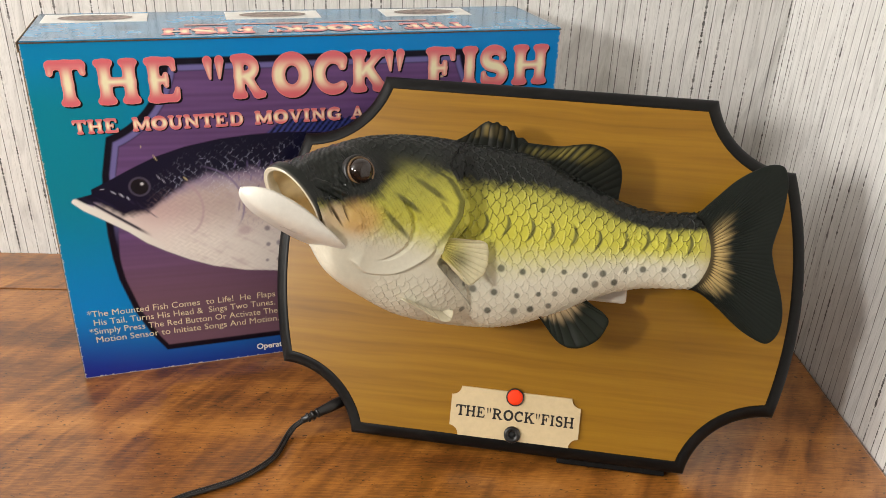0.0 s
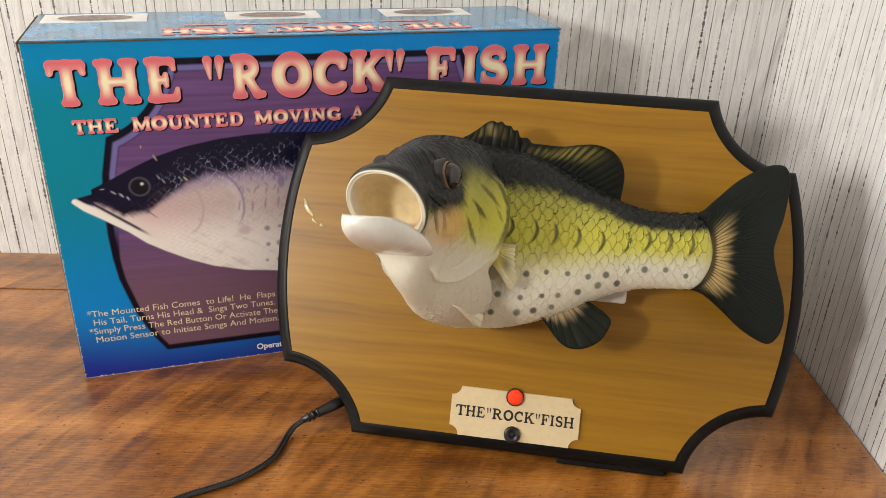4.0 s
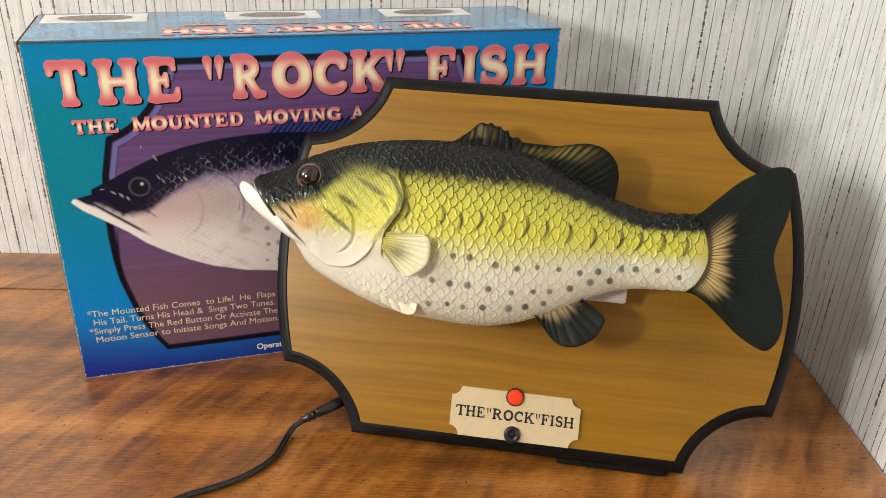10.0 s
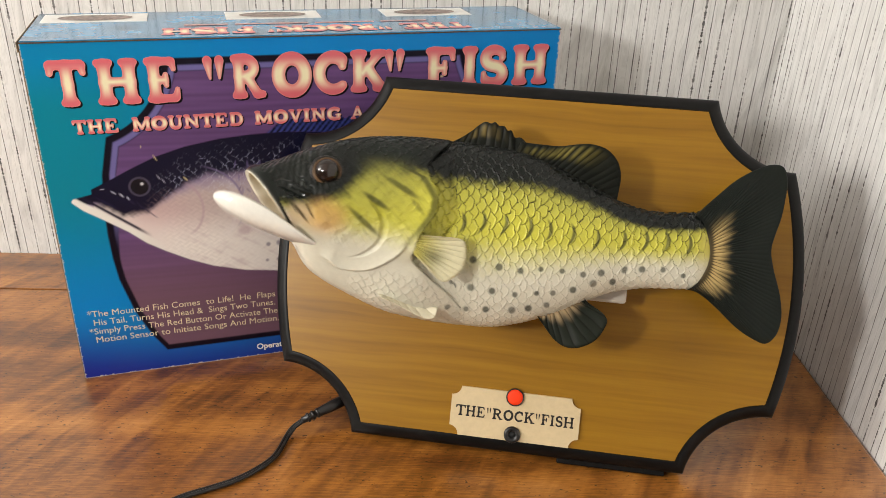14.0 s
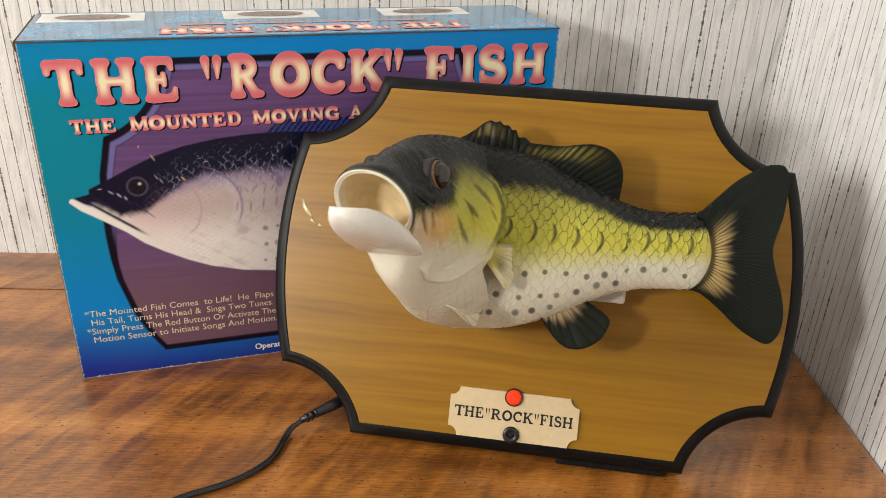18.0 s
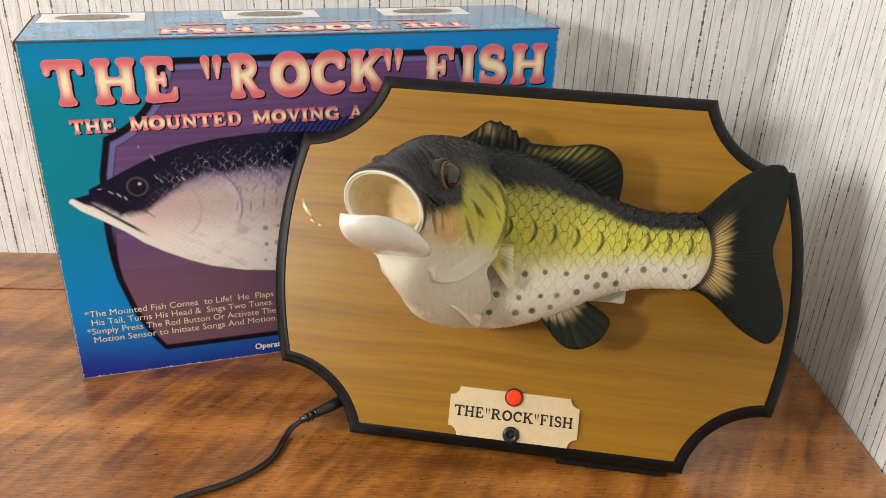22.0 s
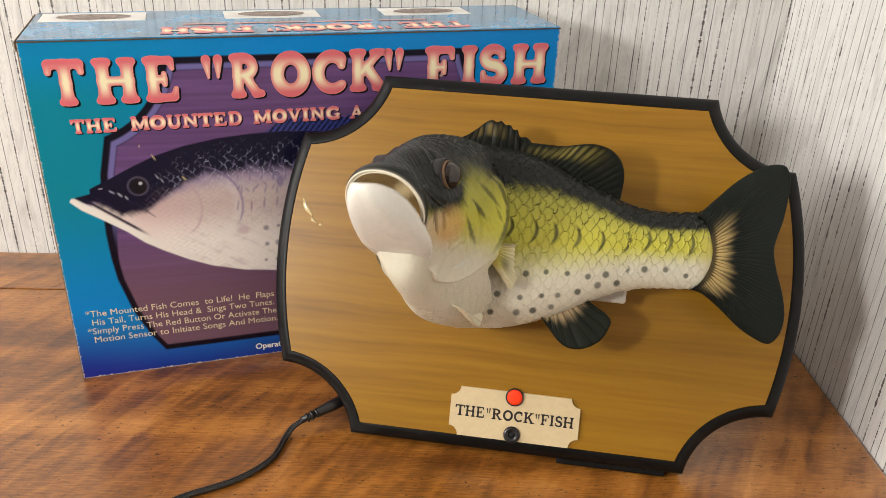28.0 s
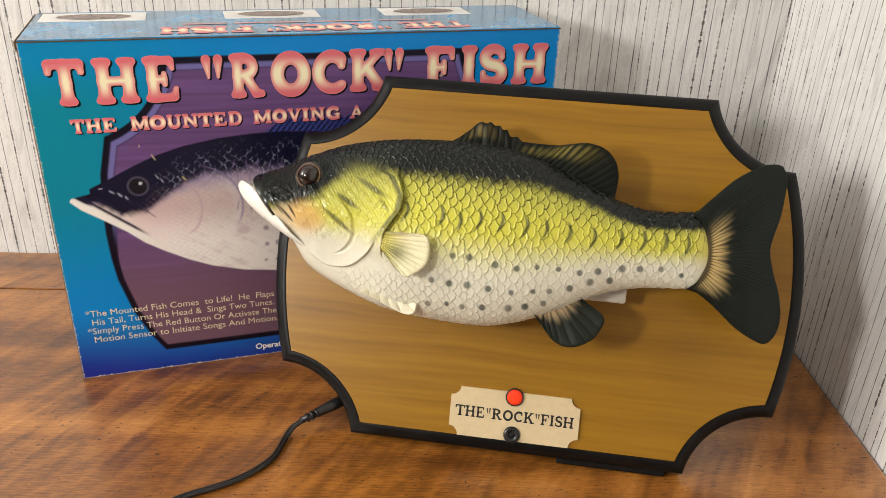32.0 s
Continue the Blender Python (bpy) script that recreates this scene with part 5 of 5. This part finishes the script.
    finm = (fu > 0.0) * step(fv, -0.004, 0.0) * (1 - step(fv - 0.85 * fu, 0.0, 0.003)) * (fv < 0.0135 + 0.001 * np.sin(fu * 900)) * (1 - ok)
    c = blend(c, np.array((0.025, 0.032, 0.14)) * (1 + 0.7 * np.sin((fu - fv * 0.8) * 1500) + 0.5 * ripple(fu * 900, fv * 700))[..., None], finm)
    # scratches that bare the paper
    for a0, z0, ang, ln, wide in ((71.4, 174.6, -62, 3.6, 0.7), (90.0, 157.5, -50, 3.0, 0.9), (278.5, 223.5, 0, 3.5, 0.9), (86.0, 197.0, 60, 1.4, 0.4), (63.0, 183.0, 80, 1.5, 0.3)):
        c = blend(c, np.array((0.62, 0.52, 0.28)), 0.9 * bar(a, z, a0, z0, ang, ln, wide) * (0.55 + 0.45 * (ripple(a * 2600, z * 2600) > -0.2)))
    # scuffs: bare paper along the lower and left edges
    wear = 0.0005 + 0.0004 * ripple(a * 220, 1.0) + 0.0004 * ripple(a * 900, 2.0)
    wear_l = 0.0003 + 0.0004 * ripple(z * 260, 3.0) + 0.0005 * ripple(z * 900, 2.0)
    bare = np.maximum((z < wear) * 1.0, np.maximum(a < wear_l, a > BOX_W - 0.0005 - 1.2 * wear_l) * 1.0)
    c = blend(c, np.array((0.66, 0.60, 0.52)), bare * 0.85)
    pts = np.stack([a, np.zeros_like(a), z], -1).reshape(-1, 3)
    return np_mesh("front_panel", pts, grid_quads(nz, nx), c.reshape(-1, 3))


front = part("front_panel", carton_print(), MAT_PRINT, carton, "blue and teal printed front with a fish on a purple plaque", pose(0, -0.0008, 0))
part("card_body", box(0, BOX_W, 0, BOX_D, 0, BOX_H - 0.0008, 0.0008), MAT_CARD, carton)
top_panel = part("top_flap", box(0.0004, BOX_W - 0.0004, -0.0012, BOX_D, BOX_H - 0.0006, BOX_H + 0.0010, 0.0004), MAT_TOP, carton, "glossy pale blue top flap with upside-down lettering")
part("side_panel", box(-0.0009, -0.0001, 0.0, BOX_D, 0, BOX_H - 0.001), MAT_CARD, carton)
part("side_panel", box(BOX_W + 0.0001, BOX_W + 0.0009, 0.0, BOX_D, 0, BOX_H - 0.001), MAT_STICKER, carton)

PINK = ((0.70, 0.14, 0.17), (0.92, 0.83, 0.56), 0.105)


def inked(me):
    """The mesh without its materials, ready for another ink."""
    me.materials.clear()
    return me


TITLE = [("T", 12.0, 36.6), ("H", 39.6, 69.6), ("E", 70.6, 94.8), ('"', 108.6, 124.2), ("R", 126.2, 151.4), ("O", 154.6, 183.0), ("C", 183.0, 210.4), ("K", 208.8, 240.5),
         ('"', 234.5, 251.0), ("F", 264.6, 290.6), ("I", 292.6, 308.0), ("S", 307.6, 331.4), ("H", 333.0, 365.0)]
for ch, a, b in TITLE:
    low = 0.2125 if a < 200 else 0.2132
    me = letter_mesh(ch, (a + 1.0) / 1000, (b - 1.0) / 1000, low + 0.0016, 0.0300, PINK, fat=1.17, cells=90, soft=0.028)
    part("title_letter", me, MAT_INK, front, "pink letter with a cream core", pose(0, -0.0005, 0))
    part("letter_shadow", inked(me.copy()), MAT_SHADOW_INK, front, at=pose(0.0011, -0.00025, -0.0011))
SUB = [("T", 22.6, 31), ("H", 31.5, 41.5), ("E", 42, 51), ("M", 59.6, 72), ("O", 72, 82.4), ("U", 82.8, 93), ("N", 93.2, 104), ("T", 104, 113.4), ("E", 114, 123), ("D", 123.6, 134.4), ("M", 141, 154), ("O", 154.4, 164.6), ("V", 164.8, 175), ("I", 175.2, 180.4), ("N", 181, 192), ("G", 192.6, 203.4), ("A", 209.6, 220.4)]
for ch, a, b in SUB:
    me = letter_mesh(ch, a / 1000, b / 1000, 0.1946, 0.0098, PINK, fat=1.12, cells=44, soft=0.03)
    part("subtitle_letter", me, MAT_INK, front, at=pose(0, -0.0005, 0))
    part("letter_shadow", inked(me.copy()), MAT_SHADOW_INK, front, at=pose(0.0007, -0.00025, -0.0007))


LINES = [("*The Mounted Fish Comes  to Life!  He  Flaps", 9.5, 53.5, 137.5), ("His Tail, Turns His Head &  Sings Two Tunes.", 13.0, 46.0, 133.5),
         ("*Simply Press The Red Button Or Activate The", 9.0, 38.4, 139.0), ("Motion Sensor to Initiate Songs And Motion.", 12.6, 31.0, 136.0)]
for words, a, z, wide in LINES:
    part("text_line", text_mesh(words, 0.0074, wide / 1000), MAT_CREAM_INK, front, "cream small print", pose(a / 1000, -0.0005, z / 1000))
part("text_line", text_mesh("Operate", 0.0072, 0.0235, 0.0002), MAT_WHITE_INK, front, "white small print", pose(0.1296, -0.0005, 0.0062))


def top_art():
    for a in (0.040, 0.165, 0.285):
        part("sticker", box(a - 0.035, a + 0.035, 0.056, 0.086, 0.0, 0.0003), MAT_STICKER, top_panel, "white panel with a printed oval", pose(0, 0, BOX_H + 0.0010))
        n = 40
        t = np.linspace(0, 2 * np.pi, n, endpoint=False)
        bm = bmesh.new()
        bm.faces.new([bm.verts.new((a + 0.025 * math.cos(x), 0.071 + 0.010 * math.sin(x), 0)) for x in t])
        part("printed_oval", bm, MAT_SKETCH, top_panel, at=pose(0, 0, BOX_H + 0.0016))
    for ch, a, b in TITLE:
        w = (b - a) / 1000 * 0.62
        pos = 0.085 + (365 - b) / 353 * 0.218
        me = letter_mesh(ch, 0, w, 0, 0.021, PINK, fat=1.1, cells=30)
        part("top_letter", me, MAT_INK, top_panel, at=pose(pos + w, 0.0275, BOX_H + 0.0013, -90, 0, 180))
    for a, wide in ((0.100, 0.030), (0.135, 0.052), (0.192, 0.044), (0.241, 0.036)):
        part("small_print_bar", box(a, a + wide, 0.036, 0.0395, 0, 0.0002), MAT_PALE_PINK, top_panel, at=pose(0, 0, BOX_H + 0.0012))
    part("flap_edge", box(0.0, BOX_W, -0.0016, -0.0011, BOX_H - 0.0006, BOX_H + 0.0002), MAT_FLAP_EDGE, top_panel, "bare brown card edge")
    part("flap_edge", box(-0.0016, -0.0010, -0.001, BOX_D, BOX_H - 0.006, BOX_H + 0.0002), MAT_CARD, top_panel, "bare brown card edge")


top_art()

# ---- the power cord ----
def power_cord():
    cord = thing("power_cord", pose(0, 0, 0), "thin black power cord with a barrel plug on the desk", "cable")
    start, end = Vector((-0.0676, 0.4534, 0.0120)), Vector((-0.0475, 0.4640, 0.0170))
    way = (end - start).normalized()
    m = Matrix.Translation(start) @ way.to_track_quat("-Y", "Z").to_matrix().to_4x4()
    ln = (end - start).length
    part("plug", lathe([(0.0, 0.0), (0.0030, 0.0), (0.0033, 0.001), (0.0038, ln * 0.35), (0.0040, ln * 0.5), (0.0041, ln), (0.0, ln)]), MAT_CABLE, cord, "black barrel plug pushed into the plaque", m)
    for i in range(3):
        part("relief_ring", lathe([(0.0020, 0.0), (0.0034, 0.0004), (0.0035, 0.0020), (0.0020, 0.0024)]), MAT_CABLE, cord, at=m @ pose(0, 0.0012 + 0.0036 * i, 0))
    part("relief_core", lathe([(0.0, 0.0), (0.0024, 0.0), (0.0028, 0.012), (0.0, 0.012)]), MAT_CABLE, cord, at=m @ pose(0, 0.012, 0))
    tailp = start - way * 0.0115
    pts = [tailp + way * 0.002, tailp - way * 0.003 - Vector((0, 0, 0.001)), (-0.0842, 0.4440, 0.0055), (-0.0878, 0.4365, 0.0030), (-0.0902, 0.4256, 0.0026), (-0.0938, 0.4159, 0.0026), (-0.1039, 0.4037, 0.0026), (-0.1159, 0.3941, 0.0026), (-0.1304, 0.3867, 0.0026), (-0.1460, 0.3785, 0.0026), (-0.165, 0.362, 0.0026), (-0.2, 0.30, 0.0026), (-0.26, 0.18, 0.0026), (-0.3, 0.104, 0.0026), (-0.303, 0.09, -0.004), (-0.304, 0.085, -0.04), (-0.304, 0.083, -0.4), (-0.304, 0.0832, -0.74)]
    p = smooth_path([tuple(x) for x in pts], 12)
    for off in (-0.0010, 0.0010):
        t = np.gradient(p, axis=0)
        sd = np.cross(t, [0, 0, 1.0])
        sd /= np.linalg.norm(sd, axis=1)[:, None] + 1e-9
        part("wire", tube(p + sd * off, 0.0013), MAT_CABLE, cord)


power_cord()


# ---- what moves ----
TURN = 77.0
GAPE = 33.0
BEND = 4.4
FLAP = 15.0
# seconds, share of the head's full turn
HEAD = [(0, 0.605), (0.4, 0.627), (0.6, 0.648), (0.8, 0.585), (0.9, 0.288), (1, 0.032), (1.1, 0.005), (1.2, 0), (2.6, 0), (2.7, 0.032), (2.8, 0.229), (2.9, 0.415), (3, 0.534),
        (3.1, 0.68), (3.2, 0.809), (3.3, 0.893), (3.4, 0.968), (3.5, 0.985), (4.6, 0.985), (4.75, 0.753), (4.9, 0.381), (5, 0.057), (5.1, 0.016), (5.25, 0), (6.3, 0),
        (6.4, 0.013), (6.5, 0.063), (6.6, 0.345), (6.7, 0.485), (6.8, 0.681), (7, 0.914), (7.2, 0.961), (7.4, 0.98), (7.8, 0.965), (8.3, 0.965), (8.4, 0.839), (8.5, 0.509),
        (8.6, 0.169), (8.7, 0.021), (8.8, 0.005), (8.9, 0), (13.7, 0), (13.8, 0.027), (13.9, 0.169), (14, 0.381), (14.1, 0.547), (14.2, 0.753), (14.3, 0.854), (14.4, 0.934),
        (14.5, 0.96), (14.8, 0.985), (15.7, 0.985), (15.85, 0.753), (16, 0.335), (16.1, 0.057), (16.2, 0.016), (16.35, 0), (17.3, 0), (17.4, 0.013), (17.5, 0.135), (17.6, 0.393),
        (17.7, 0.583), (17.8, 0.736), (17.9, 0.888), (18, 0.952), (18.2, 0.985), (18.5, 0.985), (23.5, 0.985), (23.6, 0.96), (23.7, 0.753), (23.8, 0.381), (23.9, 0.057),
        (24, 0.021), (24.1, 0.008), (24.2, 0), (25, 0), (25.1, 0.021), (25.2, 0.135), (25.3, 0.316), (25.4, 0.472), (25.5, 0.675), (25.6, 0.819), (25.7, 0.902), (25.9, 0.985),
        (31.2, 0.985), (31.3, 0.96), (31.4, 0.733), (31.5, 0.393), (31.6, 0.063), (31.7, 0.019), (31.8, 0.005), (31.9, 0), (32, 0)]
# seconds, share of the jaw's full gape
JAW = [(0, 0.35), (0.2, 0.5), (0.4, 0.45), (0.6, 0.85), (0.8, 0.12), (0.95, 0.1), (1, 0.2), (1.1, 0.08), (1.2, 0), (2.85, 0), (3, 0.16), (3.2, 0.03), (3.3, 0.1), (3.4, 0.55),
        (3.5, 0.35), (3.7, 0.05), (3.9, 0.8), (4.2, 0.5), (4.5, 0.9), (4.7, 0), (6.9, 0), (7, 0.06), (7.2, 0), (7.4, 0.02), (7.6, 0.5), (7.8, 0.6), (8, 0.36), (8.2, 0.9),
        (8.3, 0.3), (8.4, 0), (13.9, 0.02), (14, 0.42), (14.1, 0.85), (14.2, 1), (14.4, 0.98), (14.5, 0.85), (14.8, 0.3), (15, 0.9), (15.4, 0.7), (15.7, 0.1), (15.8, 0),
        (17.55, 0), (17.6, 0.06), (17.7, 0.45), (17.8, 0.6), (17.9, 0.58), (18, 0.6), (18.2, 0.95), (18.4, 0.2), (18.6, 0), (19.2, 0), (19.4, 0.03), (19.5, 0.35), (19.6, 0.9),
        (19.8, 0.55), (20, 0.95), (20.2, 0.7), (20.35, 0.05), (20.5, 0), (21.2, 0), (21.4, 0.4), (21.6, 1), (21.8, 0.8), (22, 0.7), (22.2, 0.75), (22.4, 0.9), (22.6, 0.95),
        (22.8, 1), (23.4, 1), (23.5, 0.5), (23.6, 0.03), (23.7, 0.04), (24, 0.12), (24.15, 0.05), (24.25, 0), (25.25, 0), (25.3, 0.1), (25.4, 0.4), (25.5, 0.5), (25.8, 0.9),
        (26.1, 0.3), (26.4, 0.05), (26.7, 0.9), (27.1, 0.8), (27.3, 0.4), (27.5, 0.6), (27.7, 0.95), (27.9, 0.75), (28, 0.2), (28.1, 0.1), (28.3, 0.08), (28.5, 0), (28.8, 0.02),
        (29, 0.07), (29.1, 0.6), (29.3, 1), (29.5, 0.65), (29.7, 0.58), (29.9, 0.75), (30.1, 0.85), (30.3, 0.95), (30.6, 0.92), (30.9, 1), (31, 1), (31.1, 0.85), (31.2, 0.6),
        (31.3, 0.05), (31.4, 0), (32, 0)]
# seconds, share of the tail's outward beat
TAIL = [(0, 0), (.9, 0), (1.0, .15), (1.15, .9), (1.25, .8), (1.45, .2), (1.8, .5), (2.2, .55), (2.5, .5), (2.65, 0), (5.2, 0), (6.2, .05), (8.6, 0), (8.75, .9), (8.9, .6), (9.0, .05), (9.25, .05), (9.4, .7), (9.6, .6), (9.9, .65), (10.05, .6), (10.2, .05), (10.45, .1), (10.6, .8), (10.75, .3), (10.95, .05), (11.1, .5), (11.2, .8), (11.35, .2), (11.6, 0), (12.1, .1), (12.3, .4), (12.4, .9), (12.5, .7), (12.65, .5), (12.9, .7), (13.0, .8), (13.15, .3), (13.4, .05), (13.55, .5), (13.65, .6), (13.75, .1), (13.9, 0),
        (16.1, 0), (16.35, .9), (16.5, 1.25), (16.6, 1.1), (16.75, .15), (17.0, .1), (17.1, .5), (17.2, 1.1), (17.35, .5), (17.5, .05), (17.7, 0), (23.7, 0), (23.9, .25), (24.0, .55), (24.1, .7), (24.25, .1), (24.5, .2), (24.65, .9), (24.75, .8), (24.9, .2), (25.05, .05), (25.2, 0), (31.5, 0), (31.65, .6), (31.75, .8), (31.85, .5), (32, .05)]


def value_at(rows, t):
    return float(np.interp(t, [r[0] for r in rows], [r[1] for r in rows]))


def hold(rows):
    return sorted({round(t, 3) for t, _ in rows} | {0.0, 32.0})


def motions():
    pv, tp, jh = local(PIVOT), local(TAIL_PIVOT), local(JAW_HINGE) - local(PIVOT)
    hinge = local(NECK_HINGE)

    def turned(share, sag=0.0020):
        out = []
        for t in hold(HEAD):
            h = share * value_at(HEAD, t)
            out.append((t, Matrix.Translation(hinge - Vector((0, 0, sag * h))) @ pose(0, 0, 0, -1.16 * h, 0.91 * h, TURN * h) @ Matrix.Translation(pv - hinge)))
        return out

    walk(head, turned(1.0))
    walk(neck, turned(0.80, 0.0040))
    bend = [(t, Matrix.Translation(tp + Vector((0.0034, 0.0010, -0.0004)) * value_at(HEAD, t)) @ pose(0, 0, 0, 3.0 * value_at(HEAD, t), -0.4 * value_at(HEAD, t), BEND * value_at(HEAD, t)) @ Matrix.Translation(pv - tp)) for t in hold(HEAD)]
    walk(body, bend)
    root = Vector((-0.012, 0.013, 0.045))
    walk(spiny, [(t, Matrix.Translation(root + Vector((0.0025, 0, 0.0012)) * value_at(HEAD, t)) @ pose(0, 0, 0, 0, 3.0 * value_at(HEAD, t), 4.0 * value_at(HEAD, t)) @ Matrix.Translation(-root)) for t in hold(HEAD)])
    walk(jaw, [(t, Matrix.Translation(jh) @ pose(0, 0, 0, 0, 1.5 - (GAPE + 1.5) * value_at(JAW, t), 0)) for t in hold(JAW)])
    times = sorted(set(hold(TAIL)) | set(hold(HEAD)))
    walk(tail, [(t, Matrix.Translation(tp + Vector((0.0026, 0, 0)) * value_at(HEAD, t)) @ pose(0, 0, 0, 0, 3.2 * value_at(TAIL, t), -FLAP * value_at(TAIL, t))) for t in times])


motions()
